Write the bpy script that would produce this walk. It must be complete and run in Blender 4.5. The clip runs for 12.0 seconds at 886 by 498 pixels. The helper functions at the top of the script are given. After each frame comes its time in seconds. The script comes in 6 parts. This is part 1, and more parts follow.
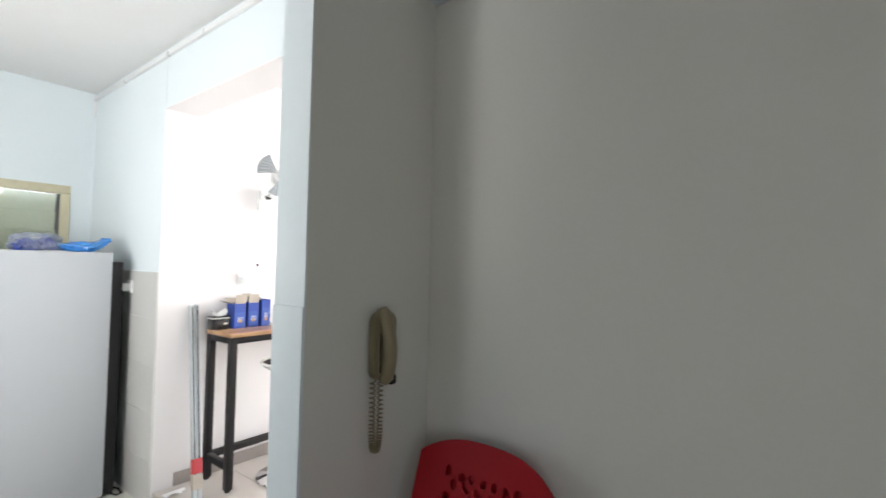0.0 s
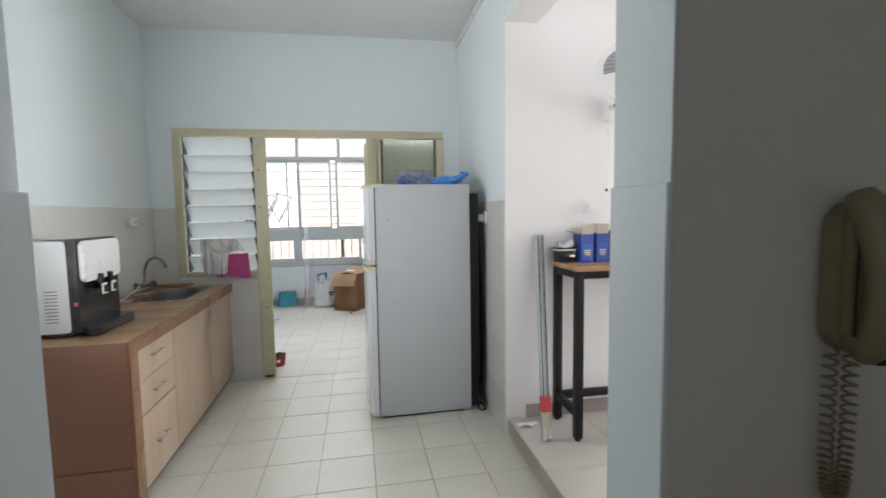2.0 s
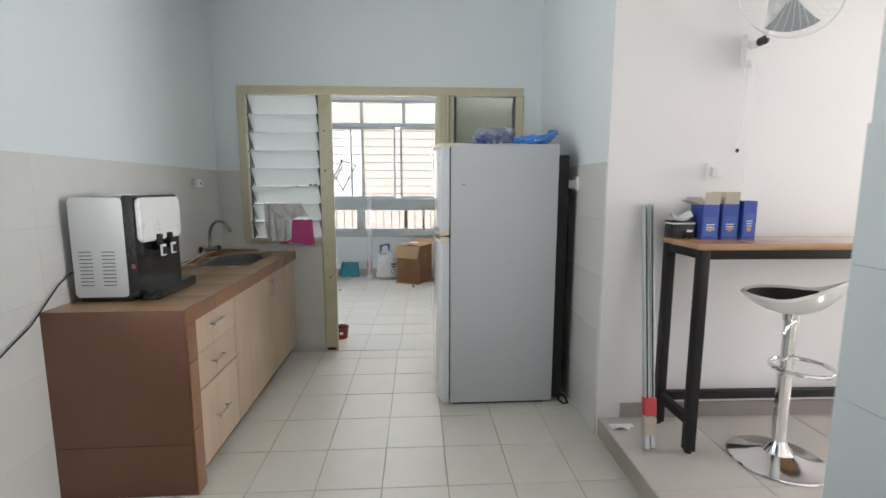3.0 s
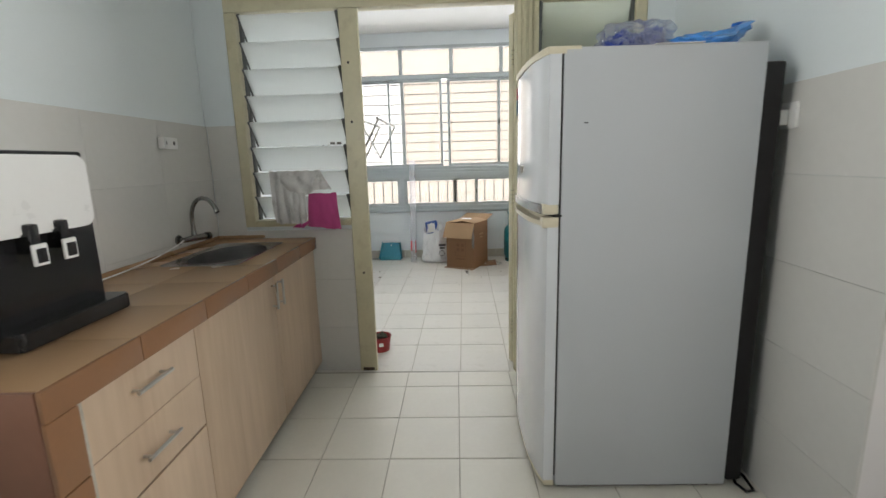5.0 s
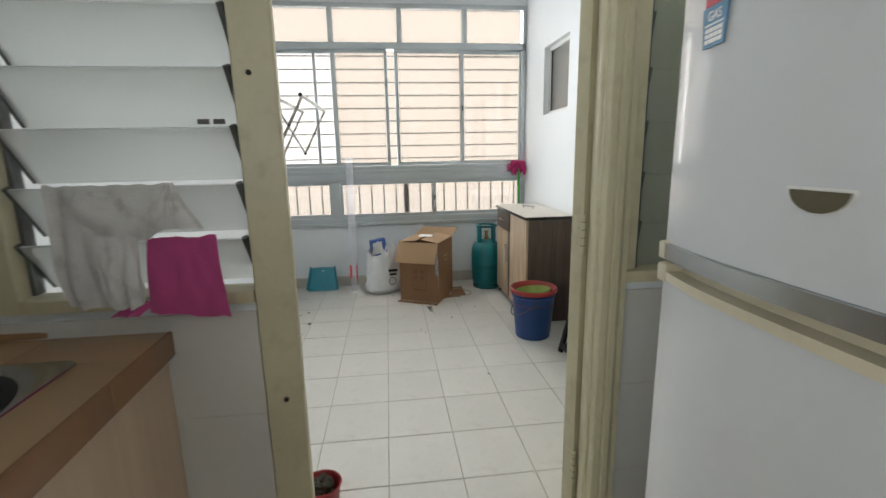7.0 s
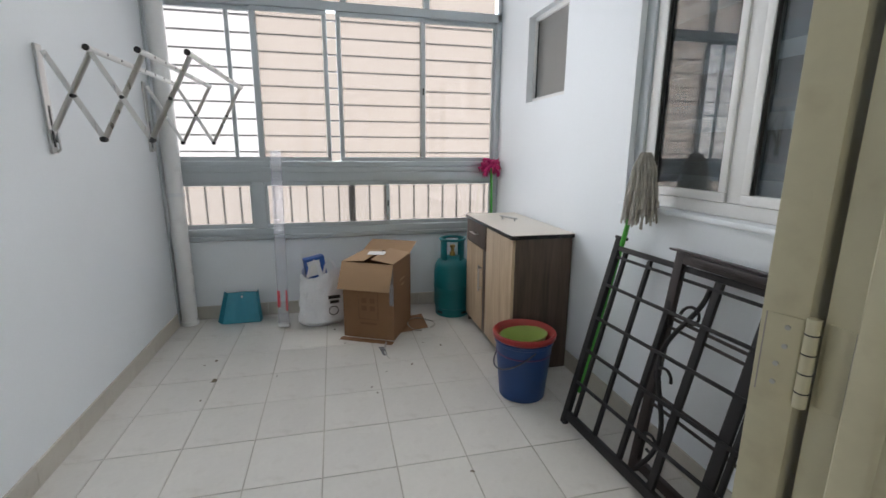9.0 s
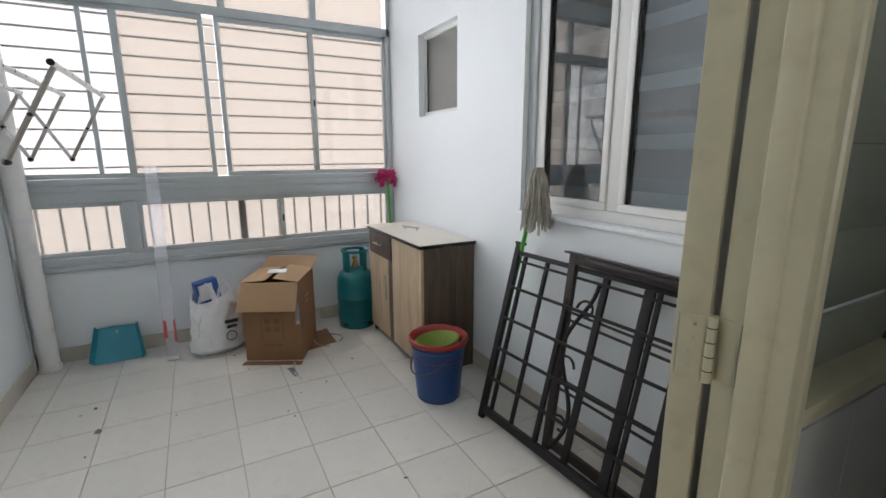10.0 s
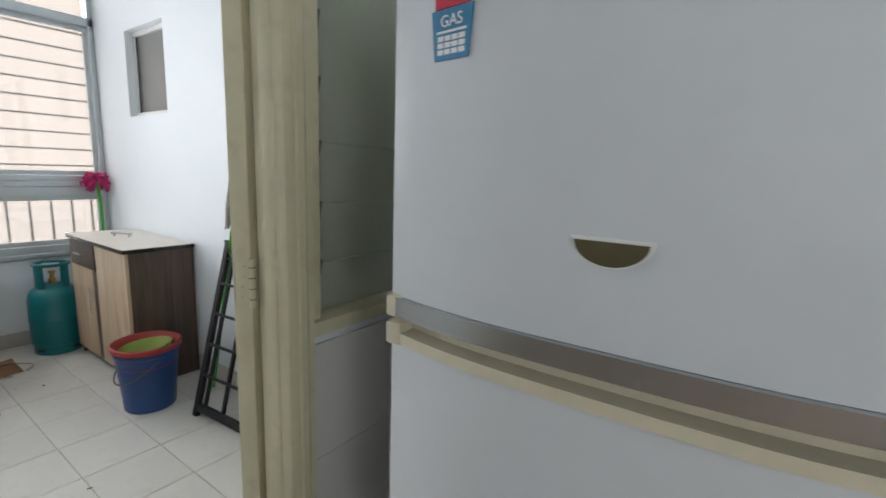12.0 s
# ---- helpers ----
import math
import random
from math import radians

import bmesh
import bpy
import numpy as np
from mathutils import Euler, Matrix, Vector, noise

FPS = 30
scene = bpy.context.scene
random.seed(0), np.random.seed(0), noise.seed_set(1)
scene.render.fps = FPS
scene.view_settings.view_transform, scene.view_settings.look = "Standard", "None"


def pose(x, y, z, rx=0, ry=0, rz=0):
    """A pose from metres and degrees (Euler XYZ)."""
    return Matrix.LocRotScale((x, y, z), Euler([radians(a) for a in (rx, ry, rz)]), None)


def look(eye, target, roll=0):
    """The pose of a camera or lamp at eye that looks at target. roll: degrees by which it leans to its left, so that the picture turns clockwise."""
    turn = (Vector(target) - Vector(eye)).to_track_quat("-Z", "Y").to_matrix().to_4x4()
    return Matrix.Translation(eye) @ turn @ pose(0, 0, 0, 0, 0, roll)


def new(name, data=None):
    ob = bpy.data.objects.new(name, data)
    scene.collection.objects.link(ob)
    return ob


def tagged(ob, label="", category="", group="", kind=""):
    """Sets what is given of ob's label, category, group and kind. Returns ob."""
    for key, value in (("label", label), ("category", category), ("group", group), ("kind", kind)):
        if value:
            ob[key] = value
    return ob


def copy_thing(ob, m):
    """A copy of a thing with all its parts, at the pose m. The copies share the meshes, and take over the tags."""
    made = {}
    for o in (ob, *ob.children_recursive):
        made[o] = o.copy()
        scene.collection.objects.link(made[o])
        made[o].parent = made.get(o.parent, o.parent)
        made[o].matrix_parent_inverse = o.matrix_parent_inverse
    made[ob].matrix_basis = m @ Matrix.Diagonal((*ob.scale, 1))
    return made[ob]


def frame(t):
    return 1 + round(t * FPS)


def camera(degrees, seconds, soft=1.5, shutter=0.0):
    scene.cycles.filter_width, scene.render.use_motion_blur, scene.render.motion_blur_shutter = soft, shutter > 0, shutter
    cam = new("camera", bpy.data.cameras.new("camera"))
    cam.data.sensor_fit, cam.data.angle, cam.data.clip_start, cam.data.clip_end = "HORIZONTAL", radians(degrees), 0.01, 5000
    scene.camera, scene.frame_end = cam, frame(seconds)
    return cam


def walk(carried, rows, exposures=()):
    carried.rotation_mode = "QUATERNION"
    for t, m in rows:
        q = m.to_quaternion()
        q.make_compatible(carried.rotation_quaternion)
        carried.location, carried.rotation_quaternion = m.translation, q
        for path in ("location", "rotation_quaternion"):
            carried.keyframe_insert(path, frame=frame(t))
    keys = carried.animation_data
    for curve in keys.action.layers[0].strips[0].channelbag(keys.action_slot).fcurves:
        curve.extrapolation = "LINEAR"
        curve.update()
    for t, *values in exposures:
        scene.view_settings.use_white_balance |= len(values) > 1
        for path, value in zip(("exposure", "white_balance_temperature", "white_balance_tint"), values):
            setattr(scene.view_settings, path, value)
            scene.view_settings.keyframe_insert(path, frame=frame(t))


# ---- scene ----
cam = camera(88.7, 12.0, shutter=0.3)
PATH = [
    (0, (0.472, -0.074, 1.568), (-0.741, 1.515, 1.636), 1.2),
    (0.5, (0.3, 0.055, 1.506), (-1.176, 1.404, 1.533), 1.0),
    (1, (0.164, 0.137, 1.471), (-1.534, 1.192, 1.43), 0.2),
    (1.5, (0.054, 0.231, 1.449), (-1.824, 0.912, 1.348), -0.6),
    (2, (-0.026, 0.279, 1.407), (-1.992, 0.613, 1.248), -0.9),
    (2.5, (-0.164, 0.258, 1.365), (-2.147, 0.407, 1.15), -0.3),
    (3, (-0.398, 0.189, 1.342), (-2.379, 0.272, 1.077), 0.1),
    (3.5, (-0.605, 0.147, 1.328), (-2.58, 0.203, 1.012), 0.3),
    (3.7, (-0.709, 0.135, 1.322), (-2.681, 0.157, 0.989), 0.2),
    (5.3, (-1.711, -0.029, 1.25), (-3.671, -0.13, 0.866), -1.7),
    (5.5, (-1.844, -0.064, 1.252), (-3.804, -0.162, 0.864), -1.7),
    (6, (-2.183, -0.169, 1.258), (-4.144, -0.261, 0.873), -1.6),
    (6.5, (-2.528, -0.277, 1.278), (-4.487, -0.191, 0.887), -1.0),
    (7, (-2.89, -0.275, 1.277), (-4.835, -0.046, 0.872), -1.1),
    (9, (-3.789, -0.226, 1.279), (-5.69, 0.228, 0.853), 0.4),
    (9.5, (-3.803, -0.317, 1.308), (-5.63, 0.377, 0.883), 0.1),
    (10, (-3.779, -0.385, 1.342), (-5.5, 0.547, 0.929), -0.2),
    (10.5, (-3.753, -0.393, 1.34), (-5.45, 0.594, 0.956), -0.1),
    (11, (-3.58, -0.336, 1.359), (-5.115, 0.896, 1.001), 0.6),
    (11.5, (-3.379, -0.26, 1.314), (-4.69, 1.214, 0.983), 1.9),
    (12, (-3.258, -0.255, 1.294), (-4.399, 1.354, 0.964), 1.9),
]
EXPOSURES = [(0.0, 1.15, 6400, 11), (0.5, 0.75, 6500, 11), (1.0, 0.52, 6450, 11), (1.5, 0.52, 6450, 11), (2.0, 0.36, 6350, 10), (3.5, 0.2, 6500, 10), (5.5, 0.15, 6700, 8), (7.0, -0.07, 6700, 8),
             (8.8, -0.36, 6400, 12), (10.5, -0.27, 6500, 12), (11.2, -0.28, 6450, 11), (12.0, -0.1, 6350, 10)]
walk(cam, [(t, look(eye, target, roll)) for t, eye, target, roll in PATH], EXPOSURES)

# ---- plan (metres; the walk goes towards -x) ----
CEIL, YARD_CEIL = 2.92, 2.8
X_BACK, X_WIN = -4.1, -7.41          # kitchen's far wall, yard's window wall
Y_RIGHT, Y_YARD = 1.125, 1.10        # right walls of kitchen and yard
Y_LEFT_YARD = -1.385
X_DIN = -2.70                        # dining wall and end of the kitchen's right wall
X_PART, X_PART2 = -0.576, -0.719      # the two faces of the partition
Y_LIVING, Y_BEAM = 1.225, 1.33         # living wall, dining side of the beam
BEAM = 2.535
STEP = 0.10                          # the living and dining floor lies higher
SLANT = 1.6                          # the left kitchen wall runs askew
LEFT = pose(X_BACK, -1.44, 0, 0, 0, SLANT)   # frame along the left wall: x out of the corner, y into the room

# ---- light ----
world = bpy.data.worlds.new("world")
scene.world = world
world.use_nodes = True
sky = world.node_tree.nodes.new("ShaderNodeTexSky")
sky.sky_type, sky.sun_disc = "NISHITA", False
sky.sun_elevation, sky.sun_rotation = radians(55), radians(250)
world.node_tree.links.new(sky.outputs[0], world.node_tree.nodes["Background"].inputs[0])
world.node_tree.nodes["Background"].inputs[1].default_value = 0.15


def lamp(name, kind, m, energy, color=(1, 1, 1), size=(1, 1)):
    data = bpy.data.lights.new(name, kind)
    data.energy, data.color = energy, color
    if kind == "AREA":
        data.shape, data.size, data.size_y = "RECTANGLE", size[0], size[1]
    ob = new(name, data)
    ob.matrix_world = m
    return ob


sun = lamp("sun", "SUN", look((-12, -6, 14), (-7, 0, 1)), 1.2, (1, 0.96, 0.9))
sun.data.angle = radians(12)
# sky light in the yard and dining openings, then two added fill lamps
lamp("yard_window_light", "AREA", look((-7.64, -0.12, 1.65), (-4, -0.12, 1.45)), 210, (0.95, 0.97, 1.0), (3.0, 2.5))
lamp("dining_window_light", "AREA", look((-1.6, 7.1, 1.6), (-1.9, 1.0, 1.45)), 185, (1.0, 0.985, 0.98), (1.6, 2.0))
# added fill for the kitchen, set in an invented opening out of view
lamp("kitchen_window_light", "AREA", LEFT @ look((2.78, -0.05, 1.52), (1.80, 1.45, 2.3)), 15.0, (0.99, 0.98, 0.96), (0.7, 1.12)).data.spread = radians(125)
# added fill before the closed living wall; no window stands behind it
lamp("living_window_light", "AREA", look((2.6, -3.1, 1.6), (2.0, 1.29, 1.5)), 6.0, (1, 0.99, 0.97), (1.6, 1.4)).data.spread = radians(120)

# ---- materials ----
def nodes_of(name):
    m = bpy.data.materials.new(name)
    m.use_nodes = True
    t = m.node_tree
    return m, t, t.nodes["Principled BSDF"]


def mat(name, color, rough=0.5, metal=0.0, vary=0.08, scale=6.0, grain=60.0, bump=0.05, spots=0.0, spot_color=(0.1, 0.08, 0.06),
        per_object=0.0, stretch=(1, 1, 1), coat=0.0, rough_vary=0.1, spec=0.5, sheen=0.0, transmission=0.0, alpha=1.0):
    """A painted, tiled or moulded surface: broad tone shifts, fine grain, relief and optional stains."""
    m, t, p = nodes_of(name)
    n, l = t.nodes, t.links
    co = n.new("ShaderNodeTexCoord")
    mp = n.new("ShaderNodeMapping")
    mp.inputs["Scale"].default_value = stretch
    l.new(co.outputs["Object"], mp.inputs[0])
    big, small = n.new("ShaderNodeTexNoise"), n.new("ShaderNodeTexNoise")
    big.inputs["Scale"].default_value, small.inputs["Scale"].default_value = scale, grain
    big.inputs["Detail"].default_value, small.inputs["Detail"].default_value = 5, 3
    for tex in (big, small):
        l.new(mp.outputs[0], tex.inputs["Vector"])
    add = n.new("ShaderNodeMath")
    add.operation = "MULTIPLY_ADD"
    l.new(small.outputs[0], add.inputs[0])
    add.inputs[1].default_value = 0.5
    l.new(big.outputs[0], add.inputs[2])
    rng = n.new("ShaderNodeMapRange")
    rng.inputs[1].default_value, rng.inputs[2].default_value = 0.45, 1.05
    rng.inputs[3].default_value, rng.inputs[4].default_value = 1 - vary, 1 + vary
    l.new(add.outputs[0], rng.inputs[0])
    value = rng.outputs[0]
    if per_object:
        info = n.new("ShaderNodeObjectInfo")
        r2 = n.new("ShaderNodeMapRange")
        r2.inputs[3].default_value, r2.inputs[4].default_value = 1 - per_object, 1 + per_object
        l.new(info.outputs["Random"], r2.inputs[0])
        mul = n.new("ShaderNodeMath")
        mul.operation = "MULTIPLY"
        l.new(value, mul.inputs[0])
        l.new(r2.outputs[0], mul.inputs[1])
        value = mul.outputs[0]
    tint = n.new("ShaderNodeVectorMath")
    tint.operation = "SCALE"
    tint.inputs[0].default_value = color
    l.new(value, tint.inputs["Scale"])
    col = tint.outputs[0]
    if spots:
        st = n.new("ShaderNodeTexNoise")
        st.inputs["Scale"].default_value, st.inputs["Detail"].default_value = scale * 2.3, 8
        l.new(mp.outputs[0], st.inputs["Vector"])
        sr = n.new("ShaderNodeMapRange")
        sr.inputs[1].default_value, sr.inputs[2].default_value, sr.inputs[4].default_value = 0.56, 0.78, spots
        l.new(st.outputs[0], sr.inputs[0])
        mx = n.new("ShaderNodeMix")
        mx.data_type = "RGBA"
        l.new(sr.outputs[0], mx.inputs[0])
        l.new(col, mx.inputs[6])
        mx.inputs[7].default_value = (*spot_color, 1)
        col = mx.outputs[2]
    l.new(col, p.inputs["Base Color"])
    rr = n.new("ShaderNodeMapRange")
    rr.inputs[3].default_value, rr.inputs[4].default_value = max(0.02, rough - rough_vary), min(1, rough + rough_vary)
    l.new(big.outputs[0], rr.inputs[0])
    l.new(rr.outputs[0], p.inputs["Roughness"])
    p.inputs["Metallic"].default_value = metal
    p.inputs["Specular IOR Level"].default_value = spec
    p.inputs["Coat Weight"].default_value = coat
    p.inputs["Coat Roughness"].default_value = 0.08
    p.inputs["Sheen Weight"].default_value = sheen
    p.inputs["Transmission Weight"].default_value = transmission
    p.inputs["Alpha"].default_value = alpha
    if bump:
        b = n.new("ShaderNodeBump")
        b.inputs["Strength"].default_value, b.inputs["Distance"].default_value = bump, 0.004
        l.new(add.outputs[0], b.inputs["Height"])
        l.new(b.outputs[0], p.inputs["Normal"])
    return m


def wood(name, dark, light, axis="Z", rough=0.45, scale=7.0, coat=0.0):
    m, t, p = nodes_of(name)
    n, l = t.nodes, t.links
    co, mp = n.new("ShaderNodeTexCoord"), n.new("ShaderNodeMapping")
    s = [scale, scale, scale]
    s["XYZ".index(axis)] = scale * 0.09
    mp.inputs["Scale"].default_value = s
    l.new(co.outputs["Object"], mp.inputs[0])
    a, b = n.new("ShaderNodeTexNoise"), n.new("ShaderNodeTexNoise")
    a.inputs["Scale"].default_value, a.inputs["Detail"].default_value, a.inputs["Distortion"].default_value = 1.6, 6, 0.8
    b.inputs["Scale"].default_value, b.inputs["Detail"].default_value = 9, 4
    for x in (a, b):
        l.new(mp.outputs[0], x.inputs["Vector"])
    mixv = n.new("ShaderNodeMath")
    mixv.operation = "MULTIPLY_ADD"
    l.new(b.outputs[0], mixv.inputs[0])
    mixv.inputs[1].default_value = 0.45
    l.new(a.outputs[0], mixv.inputs[2])
    ramp = n.new("ShaderNodeValToRGB")
    ramp.color_ramp.elements[0].position, ramp.color_ramp.elements[0].color = 0.5, (*dark, 1)
    ramp.color_ramp.elements[1].position, ramp.color_ramp.elements[1].color = 0.95, (*light, 1)
    l.new(mixv.outputs[0], ramp.inputs[0])
    l.new(ramp.outputs[0], p.inputs["Base Color"])
    p.inputs["Roughness"].default_value = rough
    p.inputs["Coat Weight"].default_value = coat
    bp = n.new("ShaderNodeBump")
    bp.inputs["Strength"].default_value, bp.inputs["Distance"].default_value = 0.12, 0.002
    l.new(mixv.outputs[0], bp.inputs["Height"])
    l.new(bp.outputs[0], p.inputs["Normal"])
    return m


def pane_glass(name, tint, rough, see=0.6, haze=(0.9, 0.9, 0.9), gloss=0.12):
    """Thin sheet glass: part see-through (blurred when frosted), part milky, with a glossy skin."""
    m, t, p = nodes_of(name)
    n, l = t.nodes, t.links
    n.remove(p)
    out = n["Material Output"]
    tr = n.new("ShaderNodeBsdfTransparent" if rough == 0 else "ShaderNodeBsdfRefraction")
    tr.inputs["Color"].default_value = (*tint, 1)
    if rough:
        tr.inputs["Roughness"].default_value, tr.inputs["IOR"].default_value = rough, 1.02
    milk = n.new("ShaderNodeBsdfTranslucent")
    milk.inputs["Color"].default_value = (*haze, 1)
    dif = n.new("ShaderNodeBsdfDiffuse")
    dif.inputs["Color"].default_value = (*haze, 1)
    mm = n.new("ShaderNodeMixShader")
    mm.inputs[0].default_value = 0.45
    l.new(milk.outputs[0], mm.inputs[1])
    l.new(dif.outputs[0], mm.inputs[2])
    body = n.new("ShaderNodeMixShader")
    body.inputs[0].default_value = see
    l.new(mm.outputs[0], body.inputs[1])
    l.new(tr.outputs[0], body.inputs[2])
    gl = n.new("ShaderNodeBsdfGlossy")
    gl.inputs["Roughness"].default_value = 0.02 + rough * 0.3
    fr = n.new("ShaderNodeLayerWeight")
    fr.inputs[0].default_value = 0.3
    k = n.new("ShaderNodeMath")
    k.operation = "MULTIPLY_ADD"
    l.new(fr.outputs["Fresnel"], k.inputs[0])
    k.inputs[1].default_value, k.inputs[2].default_value = 0.6, gloss
    last = n.new("ShaderNodeMixShader")
    l.new(k.outputs[0], last.inputs[0])
    l.new(body.outputs[0], last.inputs[1])
    l.new(gl.outputs[0], last.inputs[2])
    l.new(last.outputs[0], out.inputs[0])
    return m


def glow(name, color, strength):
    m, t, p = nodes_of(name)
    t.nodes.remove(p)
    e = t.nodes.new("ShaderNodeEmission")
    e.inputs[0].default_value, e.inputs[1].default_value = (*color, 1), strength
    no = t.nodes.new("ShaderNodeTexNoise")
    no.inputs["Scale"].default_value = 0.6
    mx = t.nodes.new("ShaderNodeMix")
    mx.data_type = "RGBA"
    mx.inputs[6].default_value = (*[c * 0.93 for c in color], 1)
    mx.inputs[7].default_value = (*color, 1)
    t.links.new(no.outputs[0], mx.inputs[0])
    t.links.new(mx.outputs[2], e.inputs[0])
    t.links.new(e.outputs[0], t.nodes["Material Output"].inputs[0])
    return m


M_WALL = mat("wall_paint_cool", (0.76, 0.82, 0.84), 0.55, vary=0.02, scale=1.3, grain=90, bump=0.06)
M_WALL_DIN = mat("wall_paint_white", (0.82, 0.80, 0.80), 0.55, vary=0.02, scale=1.3, grain=90, bump=0.06)
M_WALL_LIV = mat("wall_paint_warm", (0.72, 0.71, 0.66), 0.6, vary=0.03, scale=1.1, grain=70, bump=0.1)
M_WALL_YARD = mat("wall_paint_yard", (0.78, 0.82, 0.85), 0.55, vary=0.025, scale=1.5, grain=80, bump=0.08, spots=0.05, spot_color=(0.55, 0.52, 0.48))
M_CEIL = mat("ceiling_paint", (0.78, 0.78, 0.77), 0.7, vary=0.02, scale=2, grain=60, bump=0.05)
M_TILE = mat("floor_tile", (0.72, 0.70, 0.63), 0.32, vary=0.035, scale=5, grain=40, bump=0.03, per_object=0.02, spots=0.08, spot_color=(0.45, 0.40, 0.32))
M_TILE_YARD = mat("floor_tile_yard", (0.66, 0.64, 0.60), 0.4, vary=0.05, scale=5, grain=40, bump=0.03, per_object=0.03, spots=0.26, spot_color=(0.38, 0.34, 0.28))
M_TILE_DIN = mat("dining_tile", (0.58, 0.54, 0.50), 0.22, vary=0.03, scale=4, grain=60, bump=0.01, per_object=0.02)
M_GROUT = mat("grout", (0.44, 0.41, 0.35), 0.9, vary=0.25, scale=4, grain=80, bump=0.2)
M_DADO = mat("dado_tile", (0.67, 0.665, 0.64), 0.24, vary=0.035, scale=2.2, grain=30, bump=0.015, per_object=0.006, spots=0.06, spot_color=(0.5, 0.47, 0.42))
M_SKIRT = mat("skirting_tile", (0.52, 0.49, 0.43), 0.4, vary=0.05, scale=8, grain=60, bump=0.03, per_object=0.04, spots=0.12)
M_SKIRT_DIN = mat("dining_skirting", (0.36, 0.32, 0.30), 0.35, vary=0.05, scale=8, grain=60, bump=0.03)
M_CREAM = mat("cream_gloss_paint", (0.62, 0.575, 0.40), 0.35, vary=0.06, scale=7, grain=50, bump=0.14, spots=0.26, spot_color=(0.30, 0.23, 0.13))
M_ALU = mat("aluminium", (0.50, 0.54, 0.56), 0.42, metal=0.55, vary=0.06, scale=5, grain=120, bump=0.02, stretch=(1, 1, 1))
M_ALU_W = mat("white_aluminium", (0.76, 0.76, 0.75), 0.35, vary=0.03, scale=6, grain=90, bump=0.02)
M_DARKALU = mat("louvre_channel", (0.16, 0.17, 0.17), 0.5, metal=0.5, vary=0.2, scale=20, grain=90, bump=0.1)
M_BAR = mat("bar_steel", (0.22, 0.20, 0.19), 0.5, metal=0.3, vary=0.15, scale=15, grain=90)
M_FROST = pane_glass("frosted_pane", (0.345, 0.320, 0.296), 0.10, see=0.86, haze=(0.38, 0.36, 0.34), gloss=0.02)
M_LOUVRE = pane_glass("louvre_blade", (0.93, 0.96, 0.95), 0.3, see=0.35, haze=(0.88, 0.90, 0.90), gloss=0.05)
M_LOUVRE_D = pane_glass("louvre_blade_green", (0.86, 0.90, 0.84), 0.12, see=0.40, haze=(0.84, 0.88, 0.78), gloss=0.06)
M_CLEAR = pane_glass("clear_pane", (0.86, 0.90, 0.92), 0, see=0.98, gloss=0.22)
M_PANE_GREY = pane_glass("grey_frosted_pane", (0.5, 0.5, 0.48), 0.4, see=0.2, haze=(0.55, 0.55, 0.53), gloss=0.03)
M_ACRYL = pane_glass("clear_plastic", (0.97, 0.97, 0.98), 0, see=0.93, haze=(0.85, 0.85, 0.88), gloss=0.03)
M_BLACK = mat("black_steel", (0.012, 0.011, 0.012), 0.5, spec=0.3, vary=0.2, scale=12, grain=90, bump=0.05)
M_BLACKP = mat("black_plastic", (0.014, 0.014, 0.015), 0.22, vary=0.15, scale=10, grain=90, bump=0.02)
M_CHROME = mat("chrome", (0.78, 0.78, 0.78), 0.1, metal=1.0, vary=0.04, scale=10, grain=60, bump=0.0, rough_vary=0.05)
M_STEEL = mat("brushed_steel", (0.55, 0.55, 0.54), 0.3, metal=1.0, vary=0.08, scale=9, grain=200, bump=0.03, stretch=(1, 6, 1))
M_RUBBER = mat("dark_rubber", (0.03, 0.03, 0.03), 0.8, vary=0.2, scale=10)
M_WHITEP = mat("white_plastic", (0.80, 0.80, 0.79), 0.3, vary=0.02, scale=8, grain=60, bump=0.01)

# ---- mesh helpers ----
def box_bm(size, at=(0, 0, 0), bevel=0.0, seg=2, bm=None):
    """A box of that size, centred on at; bevelled edges."""
    own = bmesh.new()
    bmesh.ops.create_cube(own, size=1)
    bmesh.ops.scale(own, vec=size, verts=own.verts)
    if bevel:
        bmesh.ops.bevel(own, geom=own.edges[:], offset=min(bevel, min(size) * 0.45), segments=seg, affect="EDGES", profile=0.6)
    bmesh.ops.translate(own, vec=at, verts=own.verts)
    return own if bm is None else merge(bm, own)


def merge(bm, other, m=None):
    if m is not None:
        other.transform(m)
    me = bpy.data.meshes.new("tmp")
    other.to_mesh(me)
    bm.from_mesh(me)
    bpy.data.meshes.remove(me)
    other.free()
    return bm


def span(x0, x1, y0, y1, z0, z1, bevel=0.0, bm=None):
    """A box between two corners."""
    return box_bm((abs(x1 - x0), abs(y1 - y0), abs(z1 - z0)), ((x0 + x1) / 2, (y0 + y1) / 2, (z0 + z1) / 2), bevel, bm=bm)


